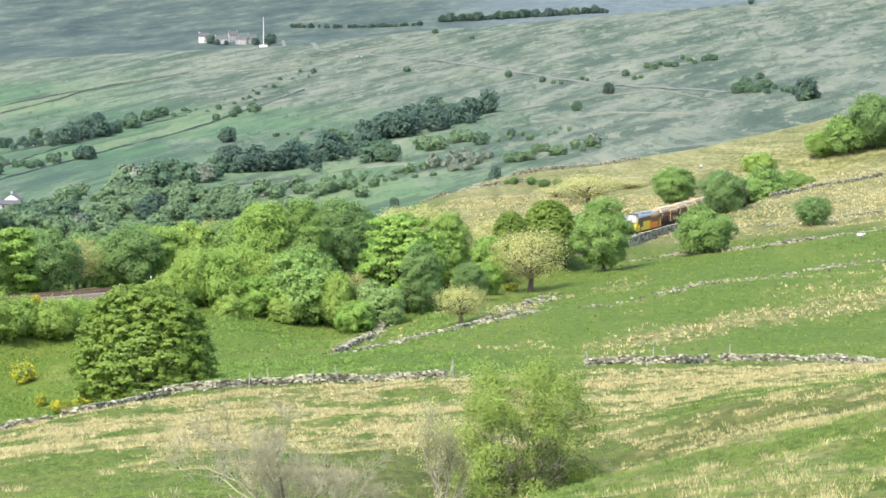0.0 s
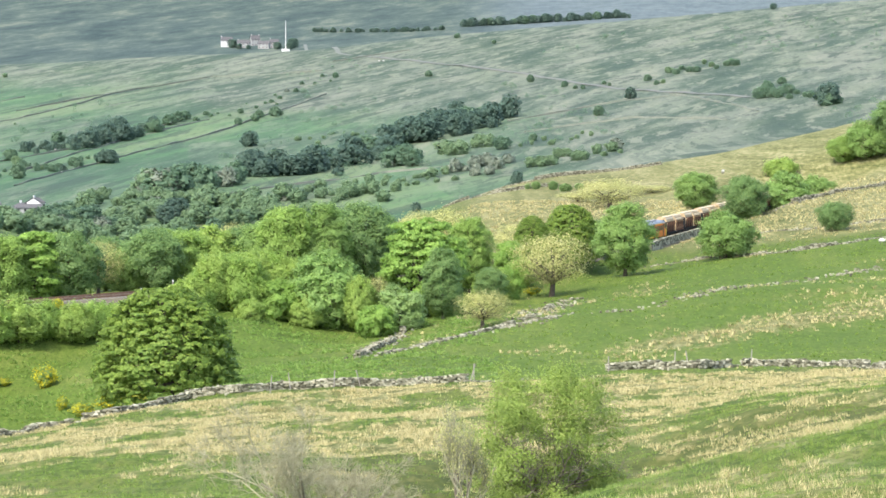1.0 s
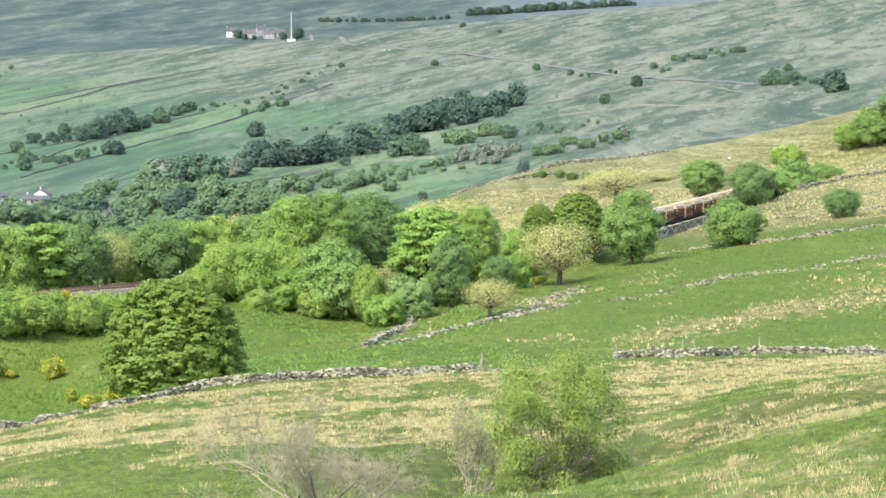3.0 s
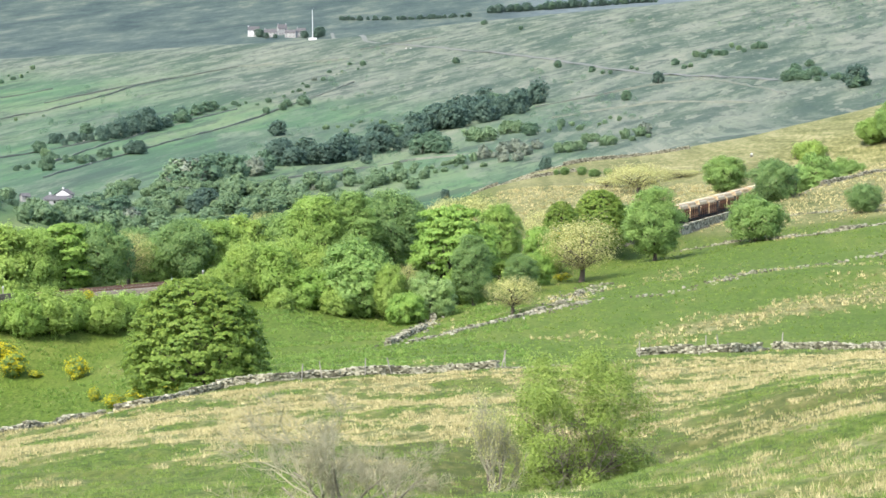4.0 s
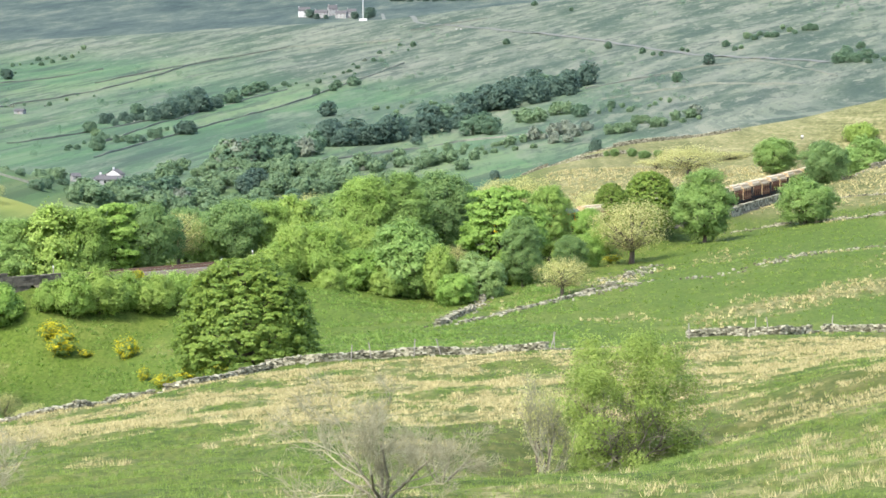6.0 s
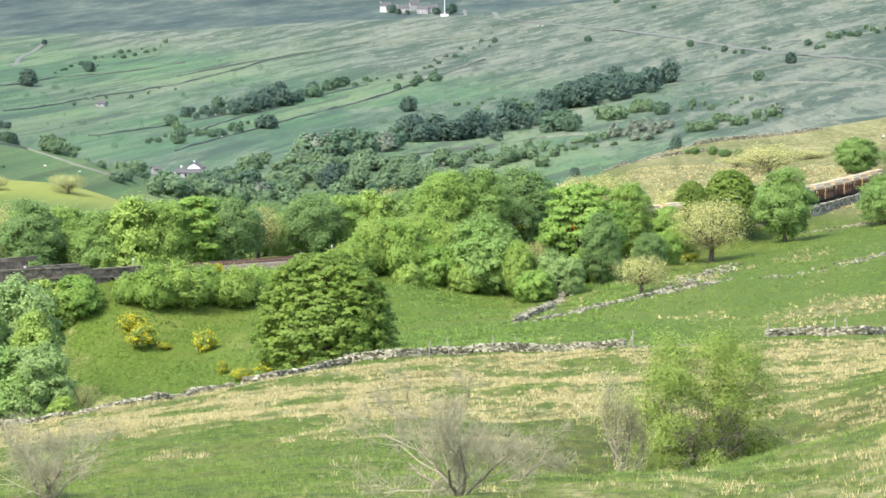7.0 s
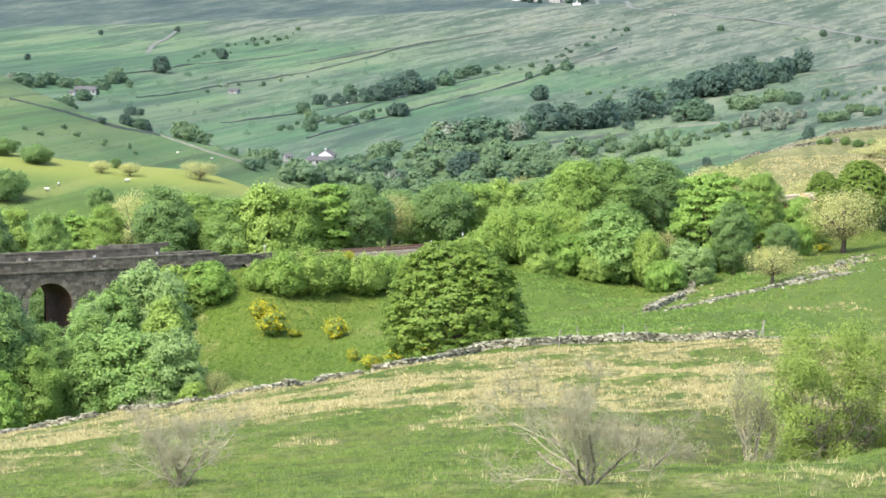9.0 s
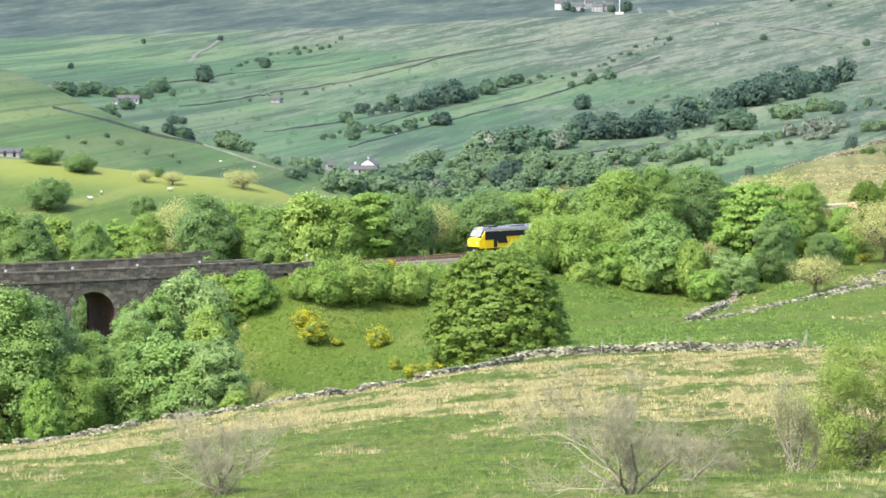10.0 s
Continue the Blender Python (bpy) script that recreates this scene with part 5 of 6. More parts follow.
GORSE = [
    ("gorse", 0, -8.71, 421, 2.2, 3.2),
    ("gorse", 0, -8.55, 417, 2.9, 3.5),
    ("gorse", 0, -8.14, 417, 0.9, 1.6),
    ("gorse", 0, -7.41, 413, 2.9, 2.6),
    ("gorse", 0, -7.12, 399, 1.7, 1.3),
    ("gorse", 0, -5.84, 388, 2.4, 2.6),
    ("gorse", 0, -6.30, 392, 1.6, 2.7),
    ("gorse", 0, -6.77, 393, 1.5, 2.5),
    ("gorse", 0, -7.19, 443, 1.4, 1.5),
    ("gorse", 0, -4.25, 450, 1.6, 1.6),
    ("gorse", 0, -4.06, 449, 1.4, 1.3),
    ("gorse", 0, 1.21, 500, 1.2, 2.3),
]

for k, row in enumerate(LONE + BY_TRAIN + COPSE + SHRUBS + THICKET + LINESIDE + BELT + BELT_BEHIND + HOLLOW + LEFT_HILL + GORSE):
    kind, var, bearing, dist, height, width = row
    plant(kind, var, bearing, dist, height, width, (k * 137.5) % 360)


# ---- far woods and hedgerow trees: bearing, distance, bearing, distance, trees, height, kind
STRIPS_0 = [
    (-3.84, 1643, -2.64, 1660, 9, 14.4, 1),
    (-2.64, 1680, -1.24, 1757, 10, 13.8, 1),
    (-1.44, 1832, 0.78, 1926, 14, 14.4, 1),
    (-1.14, 1914, 0.66, 2001, 12, 13.0, 1),
    (-5.58, 1522, -3.96, 1571, 11, 14.9, 0),
    (-1.29, 1626, -0.82, 1623, 3, 11.4, 0),
    (-0.49, 1678, 0.78, 1678, 6, 9.4, 2),
    (-0.29, 1542, 0.78, 1542, 6, 7.0, 3),
    (-6.96, 1972, -5.51, 2065, 10, 12.0, 1),
    (-5.51, 2073, -4.83, 2151, 4, 8.1, 0),
]
STRIPS_1 = [
    (-4.04, 2071, -3.32, 2123, 4, 6.6, 0),
    (-7.80, 1957, -6.91, 1996, 6, 9.0, 1),
    (-7.36, 1794, -6.70, 1830, 4, 5.1, 0),
    (-8.40, 1296, -3.84, 1433, 15, 10.0, 2),
    (-7.22, 1386, -5.14, 1461, 14, 9.0, 2),
    (-8.20, 1372, -6.62, 1473, 6, 7.5, 2),
    (-4.83, 2140, -3.24, 2226, 7, 4.2, 0),
    (-3.44, 2247, -2.24, 2396, 6, 3.7, 0),
    (-7.80, 1785, -6.32, 1866, 7, 3.8, 0),
    (-3.04, 1904, -1.64, 1972, 6, 3.4, 2),
]
STRIPS_2 = [
    (-2.24, 1520, -0.24, 1544, 7, 3.5, 2),
    (0.96, 1658, 2.36, 1700, 6, 3.2, 2),
    (1.56, 2151, 2.76, 2115, 5, 3.4, 0),
    (-8.52, 1754, -7.12, 1849, 7, 4.1, 0),
    (-9.82, 2065, -7.92, 2194, 6, 3.3, 0),
    (-12.90, 1162, -10.81, 1224, 6, 2.9, 2),
    (-5.04, 1446, -3.14, 1465, 14, 9.2, 2),
    (-6.03, 1485, -3.64, 1487, 8, 7.8, 2),
    (-3.84, 1456, -1.44, 1479, 12, 6.7, 2),
    (-3.14, 1496, -1.44, 1520, 9, 5.8, 2),
]
STRIPS_3 = [
    (-0.94, 1463, 0.96, 801, 12, 4.4, 1),
    (1.16, 1544, 2.78, 1559, 8, 6.0, 2),
    (3.16, 2115, 4.89, 2212, 9, 5.3, 0),
    (5.20, 1869, 6.65, 1716, 9, 7.5, 0),
    (-2.68, 4164, -0.34, 4147, 20, 7.3, 1),
    (-0.04, 4180, 2.93, 4208, 26, 11.7, 1),
    (-6.82, 1530, -4.54, 1487, 10, 7.9, 2),
    (-1.44, 1504, -0.04, 1540, 8, 5.3, 2),
    (-13.04, 1322, -11.11, 2191, 10, 9.2, 0),
    (-10.22, 1359, -8.52, 1571, 14, 8.7, 2),
]
STRIPS_4 = [
    (-13.20, 1985, -11.00, 2085, 12, 9.0, 0),
    (-11.22, 1380, -10.75, 1386, 5, 6.5, 1),
    (-10.10, 2330, -8.00, 2560, 12, 4.2, 0),
    (-7.70, 1440, -6.60, 1450, 7, 9.0, 0),
    (-11.11, 1768, -10.76, 1813, 2, 5.6, 1),
    (-9.32, 1305, -7.92, 1349, 6, 5.6, 0),
    (-7.22, 1427, -6.11, 1410, 6, 10.9, 0),
    (-8.12, 1914, -7.72, 1813, 3, 7.2, 0),
    (0.96, 758, 2.06, 742, 5, 2.1, 3),
]
FAR_TREES = [
    (-3.82, 1916, 9.4, 1), (2.93, 1978, 7.6, 1), (2.37, 1864, 6.5, 0), (-6.37, 1847, 8.4, 1), (-2.24, 1604, 5.0, 1), (6.38, 1727, 12.7, 1), (1.16, 2235, 5.5, 0), (1.76, 2163, 4.5, 0), (1.21, 1700, 4.8, 0), (2.68, 1588, 6.7, 3), (-2.29, 2390, 4.2, 0), (-5.14, 1444, 10.1, 1), (-5.29, 1433, 9.0, 1), (-0.64, 2337, 4.9, 0), (5.42, 2641, 5.5, 1), (-0.14, 2627, 4.6, 0), 
]
FAR_TREES_LOW = [
    (-10.51, 2217, 12.4, 1), (-9.42, 2346, 8.2, 1), (-7.87, 1752, 8.6, 0), (-6.82, 1820, 5.7, 0), (-6.27, 1844, 8.4, 1), (-12.84, 2256, 4.7, 1), (-11.56, 2573, 4.5, 1), (-10.22, 2586, 4.5, 1), (-11.56, 1298, 3.2, 1), (-11.31, 812, 2.8, 2), (-0.49, 1894, 4.6, 0), (5.34, 1911, 6.0, 0), (5.59, 1954, 4.8, 0), (0.51, 2549, 3.6, 0), (-3.34, 1849, 4.5, 2), (-1.64, 1771, 5.0, 0),
]

FAR_WORDS = {0: "distant green tree on the valley side", 1: "distant dark green tree in the valley wood", 2: "distant pale green tree by the valley fields", 3: "distant tree still bare and brownish grey"}


def joined_wood(rng, b0, d0, b1, d1, n, h, var):
    """A far strip of woodland, too many trees to count, as one mesh of crowns."""
    vs, soft = {}, {}
    for i in range(n):
        f = (i + rng.uniform(0.0, 1.0)) / n
        v = var if rng.random() < 0.8 else rng.choice((0, 2, 2, 0, 3) if var != 1 else (0, 1, 1))
        if ("far_tree", v, 1.0) not in ARRAYS:
            plant("far_tree", v, b0, d0, h, h, 0, 0.3, FAR_WORDS[v])
        cv, cn = (q.reshape(-1, 3, 3)[i % 2::2] for q in ARRAYS[("far_tree", v, 1.0)][0::2])
        cv = (cv.mean(1, keepdims=True) + (cv - cv.mean(1, keepdims=True)) * 1.2).reshape(-1, 3)
        cn, cf = cn.reshape(-1, 3), np.arange(len(cv)).reshape(-1, 3)
        hh = h * rng.uniform(0.5, 1.2)
        w = hh * rng.uniform(1.0, 1.6)
        a = rng.uniform(0, 6.28)
        x, y = at(b0 + (b1 - b0) * f, (d0 + (d1 - d0) * f) * (rng.uniform(0.985, 1.02) if d0 < 2500 else rng.uniform(0.999, 1.001)))
        q = np.stack([cv[:, 0] * math.cos(a) - cv[:, 1] * math.sin(a), cv[:, 0] * math.sin(a) + cv[:, 1] * math.cos(a), cv[:, 2]], -1)
        q = q * np.array([w / 11, w / 11, hh / 10.5]) + np.array([x, y, ground_z(x, y) - 0.5])
        soft.setdefault(v, []).append(np.stack([cn[:, 0] * math.cos(a) - cn[:, 1] * math.sin(a), cn[:, 0] * math.sin(a) + cn[:, 1] * math.cos(a), cn[:, 2]], -1))
        vs.setdefault(v, []).append((q, cf))
    for v, arr in vs.items():
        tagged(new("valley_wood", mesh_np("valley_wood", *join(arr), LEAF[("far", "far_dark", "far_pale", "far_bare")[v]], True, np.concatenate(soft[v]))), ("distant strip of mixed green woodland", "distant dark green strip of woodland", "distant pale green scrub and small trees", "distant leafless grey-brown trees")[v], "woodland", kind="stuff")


def far_woods():
    rng = random.Random(12)
    for b0, d0, b1, d1, n, h, var in STRIPS_0 + STRIPS_1 + STRIPS_2 + STRIPS_3 + STRIPS_4:
        if n >= 6:
            joined_wood(rng, b0, d0, b1, d1, int(n * 1.6), h, var)
            continue
        for i in range(n):
            f = (i + rng.uniform(0.1, 0.9)) / n
            v = var if rng.random() < 0.75 else rng.choice((0, 2, 1, 3) if var != 1 else (0, 1))
            hh = h * rng.uniform(0.72, 1.12)
            near = d0 < 1000
            plant("broadleaf" if near else "far_tree", 1 if near else v, b0 + (b1 - b0) * f, (d0 + (d1 - d0) * f) * rng.uniform(0.992, 1.012), hh, hh * rng.uniform(0.85, 1.35), rng.uniform(0, 360), 0.3, FAR_WORDS[v])
    for b, d, h, v in FAR_TREES + FAR_TREES_LOW:
        plant("broadleaf" if d < 1000 else "far_tree", 1 if d < 1000 else v, b, d, h, h * rng.uniform(0.9, 1.3), rng.uniform(0, 360), 0.3, FAR_WORDS[v])


far_woods()


def fell_scrub(n):
    """Small thorn bushes sprinkled in lines over the far slopes."""
    rng = np.random.default_rng(91)
    parts = []
    while len(parts) < n:
        b, d = rng.uniform(-13.5, 9.0), rng.uniform(1480, 2550)
        x, y = at(b, d)
        if vnoise(x / 60 + y / 900, y / 420 - x / 300, 61) < 0.62:
            continue
        cv = ARRAYS[("far_tree", int(rng.random() * 4), 1.0)][0]
        q = cv.reshape(-1, 3, 3)[int(rng.integers(0, 12))::12].reshape(-1, 3)
        h = rng.uniform(1.4, 4.6)
        w = h * rng.uniform(1.0, 2.4)
        parts.append((q * np.array([w / 11, w / 11, h / 10.5]) + np.array([x, y, ground_z(x, y) - 0.3]), np.arange(len(q)).reshape(-1, 3)))
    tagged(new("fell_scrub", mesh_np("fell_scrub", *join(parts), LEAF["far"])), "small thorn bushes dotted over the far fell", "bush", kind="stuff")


fell_scrub(420)


def field_wall(line, label="distant dark field wall running across the fell"):
    """A far stone wall as one continuous low ridge of masonry."""
    P = np.array([at(b, d) for b, d in line])
    seg = np.linalg.norm(np.diff(P, axis=0), axis=1)
    cum = np.concatenate([[0], np.cumsum(seg)])
    pos = np.arange(0, cum[-1], 6.0)
    x, y = np.interp(pos, cum, P[:, 0]), np.interp(pos, cum, P[:, 1])
    x = x + 8 * (vnoise(pos / 90, pos * 0, 5) - 0.5)
    y = y + 8 * (vnoise(pos / 70, pos * 0, 6) - 0.5)
    g = land(x, y)
    yaw = np.arctan2(np.gradient(y), np.gradient(x))
    h = 0.4 + 0.8 * vnoise(pos / 14, pos * 0, 9)
    pr = [(-0.35, -0.4), (-0.2, 1.0), (0.2, 1.0), (0.35, -0.4)]
    v = np.stack([np.stack([x - np.sin(yaw) * o, y + np.cos(yaw) * o, g + (h * k if k > 0 else k)], -1) for o, k in pr], 1)
    n = len(pos)
    i = np.arange(n - 1)[:, None] * 4 + np.arange(3)[None]
    tagged(new("field_wall", mesh_np("field_wall", v.reshape(-1, 3), np.stack([i, i + 4, i + 5, i + 1], -1).reshape(-1, 4), FARWALL)), label, "stone wall", kind="structure")


FARWALL = mottled("far_masonry", [(0.3, (0.13, 0.15, 0.115)), (0.7, (0.21, 0.215, 0.175))], 0.2, bumped=0)
field_wall([(-7.80, 1698), (-6.72, 1820), (-5.33, 1952), (-3.64, 2112), (-2.44, 2256)])
field_wall([(-7.80, 1801), (-6.91, 1916), (-5.82, 2033), (-4.53, 2137)])
field_wall([(-4.54, 1504), (-3.04, 1555), (-1.44, 1594), (-0.04, 1577)])
field_wall([(-2.44, 1698), (-1.44, 1794)])
field_wall([(-7.79, 2282), (-6.22, 2362), (-4.53, 2450), (-2.44, 2447)])
field_wall([(0.86, 1926), (2.16, 1959), (3.75, 1970), (5.15, 1736)])
field_wall([(-2.24, 2509), (-0.84, 2556)])
field_wall([(1.16, 1794), (3.16, 1780), (4.65, 1698)])
field_wall([(-10.81, 1980), (-9.32, 2146), (-7.72, 2232), (-6.12, 2362)])
field_wall([(-9.32, 1830), (-7.92, 1906), (-6.52, 1983), (-5.12, 2132)])
field_wall([(-11.61, 2148), (-9.92, 2288), (-7.72, 2384)])

field_wall([(-12.95, 1255), (-11.71, 1290), (-10.51, 1325), (-9.62, 1308), (-8.79, 1306)], "distant dark field wall across the green hill")


def hill_road(line, width, label):
    P = np.array([at(b, d) for b, d in line])
    seg = np.linalg.norm(np.diff(P, axis=0), axis=1)
    cum = np.concatenate([[0], np.cumsum(seg)])
    pos = np.arange(0, cum[-1], 8.0)
    x, y = np.interp(pos, cum, P[:, 0]), np.interp(pos, cum, P[:, 1])
    yaw = np.arctan2(np.gradient(y), np.gradient(x))
    v = []
    for o in (-0.5, 0.5):
        xx, yy = x - np.sin(yaw) * o * width, y + np.cos(yaw) * o * width
        v.append(np.stack([xx, yy, land(xx, yy) + 0.35], -1))
    n = len(pos)
    i = np.arange(n - 1)
    tagged(new("road", mesh_np("road", np.concatenate(v), np.stack([i, i + 1, i + 1 + n, i + n], -1), TAR)), label, "road", kind="structure")


hill_road([(-2.83, 3971), (-2.24, 2566), (-0.94, 2467), (0.16, 2371), (1.16, 2288), (2.16, 2160), (3.85, 1988), (5.05, 1857)], 4, "narrow grey road climbing over the open moor")
hill_road([(-10.76, 2393), (-10.66, 2473), (-10.39, 2536), (-10.20, 2596)], 3.5, "narrow grey road climbing over the open moor")


# ---- far buildings
def cottage(bearing, dist, length, depth, eave, ridge, turn, wall, label, chimneys=1, windows=3):
    """A gabled house: walls, roof of two slopes, windows, door, chimneys."""
    root = new("farmhouse")
    tagged(root, label, "house", "far farms")
    bm = bmesh.new()
    l, d = length / 2, depth / 2
    vs = [bm.verts.new(p) for p in ((-l, -d, -2), (l, -d, -2), (l, d, -2), (-l, d, -2), (-l, -d, eave), (l, -d, eave), (l, d, eave), (-l, d, eave), (-l, 0, ridge), (l, 0, ridge))]
    for q in ((0, 1, 5, 4), (1, 2, 6, 9, 5), (2, 3, 7, 6), (3, 0, 4, 8, 7)):
        bm.faces.new([vs[i] for i in q])
    part("wall", bm_mesh("wall", bm, wall), root)
    bm = bmesh.new()
    for s in (-1, 1):
        a = [bm.verts.new(p) for p in ((-l - 0.3, s * (d + 0.4), eave - 0.15), (l + 0.3, s * (d + 0.4), eave - 0.15), (l + 0.3, 0, ridge + 0.15), (-l - 0.3, 0, ridge + 0.15))]
        bm.faces.new(a)
    r = bmesh.ops.extrude_face_region(bm, geom=bm.faces[:])
    bmesh.ops.translate(bm, verts=[v for v in r["geom"] if isinstance(v, bmesh.types.BMVert)], vec=(0, 0, 0.2))
    bmesh.ops.recalc_face_normals(bm, faces=bm.faces)
    rf = part("roof", bm_mesh("roof", bm, SLATE), root, "grey slate roof")
    for c in range(chimneys):
        bm = bmesh.new()
        add_box(bm, -l + 0.6 + c * (2 * l - 1.2), 0, ridge + 0.5, 0.9, 0.7, 1.6, 0.03)
        part("chimney", bm_mesh("chimney", bm, wall), rf)
    for w in range(windows):
        for z in (1.3, eave - 1.1):
            bm = bmesh.new()
            add_box(bm, -l + (w + 0.5) * 2 * l / windows, -d - 0.02, z, 0.9, 0.12, 1.1, 0.01)
            part("window", bm_mesh("window", bm, DARKVOID), root)
    bm = bmesh.new()
    add_box(bm, l * 0.12, -d - 0.02, 0.3, 1.0, 0.14, 2.0, 0.01)
    part("door", bm_mesh("door", bm, WOOD), root)
    x, y = at(bearing, dist)
    root.matrix_basis = pose(x, y, ground_z(x, y), 0, 0, turn)


cottage(-4.21, 3971, 13.9, 7.0, 7.3, 11.8, 8, WHITE, "white two-storey farmhouse on the moor top", 1, 3)
cottage(-3.91, 3945, 15.2, 7.0, 6.0, 9.6, -6, RENDER, "grey stone farm building on the moor top", 1, 3)
cottage(-3.71, 3981, 11.1, 7.0, 7.8, 12.5, 20, RENDER, "grey stone farmhouse among dark trees", 2, 3)
cottage(-3.55, 3919, 13.7, 7.0, 5.5, 8.9, -15, RENDER, "low stone barn of the moor-top farm", 0, 3)
cottage(-3.37, 3929, 11.0, 7.0, 6.4, 10.3, 5, RENDER, "grey stone farm building on the moor top", 1, 3)
cottage(-7.80, 1512, 4.2, 7.0, 2.3, 3.7, -50, WHITE, "white gabled farmhouse at the valley bottom", 1, 1)
cottage(-7.67, 1504, 12.1, 7.0, 2.3, 3.7, -4, RENDER, "long farm range with a dark slate roof", 0, 4)
cottage(-7.57, 1514, 3.7, 8.0, 3.3, 5.3, 60, WHITE, "white gabled farmhouse at the valley bottom", 1, 2)
cottage(-8.27, 1544, 3.8, 7.0, 2.0, 3.2, 20, RENDER, "small grey barn beside the valley trees", 0, 1)
cottage(-11.82, 1978, 13.1, 7.0, 2.8, 4.5, 3, RENDER, "long pale stone barn under the fellside trees", 0, 4)
cottage(-12.06, 1947, 3.4, 7.0, 1.5, 2.4, 0, WHITE, "small white outbuilding beside the long barn", 0, 1)
cottage(-9.22, 2063, 5.8, 7.0, 1.8, 2.9, -8, RENDER, "small ruined stone barn in the fields", 0, 1)
cottage(-13.88, 1097, 6.5, 7.0, 1.4, 2.3, 4, RENDER, "low stone field barn on the green hill", 0, 2)


def mast(bearing, dist, height):
    root = new("mast")
    tagged(root, "tall white radio mast beside the moor-top farm", "mast")
    x, y = at(bearing, dist)
    root.matrix_basis = pose(x, y, ground_z(x, y))
    bm = bmesh.new()
    bmesh.ops.create_cone(bm, cap_ends=True, segments=10, radius1=0.4, radius2=0.18, depth=height, matrix=Matrix.Translation((0, 0, height / 2)))
    part("pole", bm_mesh("pole", bm, WHITE), root)
    bm = bmesh.new()
    add_box(bm, 0, 0, 0.8, 6.5, 4, 2.6, 0.1)
    part("hut", bm_mesh("hut", bm, WHITE), root, "small white hut")


mast(-3.17, 2641, 24.9)
for b, d, h, v in ((-4.10, 3955, 11.1, 1), (-3.99, 3914, 7.4, 1), (-3.31, 3904, 9.3, 1), (-3.05, 3924, 13.0, 1), (-3.11, 3899, 9.3, 1), (-3.83, 3909, 5.6, 1), (-3.58, 3950, 7.4, 1)):
    plant("far_tree", v, b, d, h, h * 1.1, b * 900, 0.3, FAR_WORDS[v])


def sheep_flock():
    root = new("sheep")
    rng = random.Random(3)
    bm = bmesh.new()
    bmesh.ops.create_icosphere(bm, subdivisions=2, radius=0.5, matrix=Matrix.Translation((0, 0, 0.68)) @ Matrix.Diagonal((1.15, 0.62, 0.62, 1)))
    for q in bm.verts:
        q.co += Vector((rng.uniform(-0.03, 0.03), rng.uniform(-0.03, 0.03), rng.uniform(-0.03, 0.03)))
    part("body", bm_mesh("body", bm, FLEECE, True), root)
    bm = bmesh.new()
    bmesh.ops.create_icosphere(bm, subdivisions=2, radius=0.16, matrix=Matrix.Translation((0.68, 0, 0.85)) @ Matrix.Diagonal((1.4, 0.8, 0.9, 1)))
    part("head", bm_mesh("head", bm, FLEECE, True), root)
    for x in (-0.32, 0.32):
        for y in (-0.14, 0.14):
            bm = bmesh.new()
            add_tube(bm, (x, y, -0.05), (x, y, 0.5), 0.05, 6)
            part("leg", bm_mesh("leg", bm, UNDERLEG), root)
    tagged(root, "white sheep grazing on the pasture", "sheep", "grazing sheep")
    for k, (b, d) in enumerate(SHEEP):
        x, y = at(b, d)
        m = pose(x, y, ground_z(x, y), 0, 0, k * 67)
        if k == 0:
            root.matrix_basis = m
        else:
            copy_thing(root, m)


FLEECE = mottled("fleece", [(0.3, (0.55, 0.52, 0.46)), (0.7, (0.74, 0.71, 0.65))], 8.0)
UNDERLEG = mottled("sheep_leg", [(0.3, (0.10, 0.09, 0.08)), (0.7, (0.2, 0.18, 0.16))], 8.0)
SHEEP = [(7.36, 522), (4.56, 747), (-1.52, 2486), (-1.44, 2480), (-6.63, 2434), (-10.22, 1273), (-9.62, 1290), (-12.31, 776), (-12.50, 769), (-12.80, 819), (-11.51, 1190), (-11.11, 790), (-9.72, 1263), (-6.82, 1991), (-7.22, 1957), (-7.11, 1778)]
sheep_flock()


# ---- grass tussocks
def blades(rng, x, y, per, tall, wide, splay):
    """Tufts of narrow blades at the places x, y."""
    n = len(x) * per
    X, Y = np.repeat(x, per), np.repeat(y, per)
    Z = np.repeat(land(x, y), per) - 0.05
    sz = np.repeat(rng.uniform(0.55, 1.35, len(x)), per)
    a = rng.uniform(0, 2 * math.pi, n)
    r = rng.uniform(0, 0.16, n) * sz
    bx, by = X + np.cos(a) * r, Y + np.sin(a) * r
    h = tall * sz * rng.uniform(0.6, 1.15, n)
    out = splay * rng.uniform(0.2, 1.2, n) * h
    w = wide * rng.uniform(0.6, 1.4, n) * np.clip(np.hypot(X, Y) / 240.0, 0.42, 1.3)
    c = rng.uniform(0, 2 * math.pi, n)
    v = np.stack([np.stack([bx - np.cos(c) * w, by - np.sin(c) * w, Z], -1), np.stack([bx + np.cos(c) * w, by + np.sin(c) * w, Z], -1), np.stack([bx + np.cos(a) * out, by + np.sin(a) * out, Z + h], -1)], 1)
    return v.reshape(-1, 3), np.arange(n * 3).reshape(n, 3)


def scatter(rng, n, b0, b1, d0, d1):
    b = np.radians(rng.uniform(b0, b1, n))
    d = np.sqrt(rng.uniform(d0 * d0, d1 * d1, n))
    return np.sin(b) * d, np.cos(b) * d


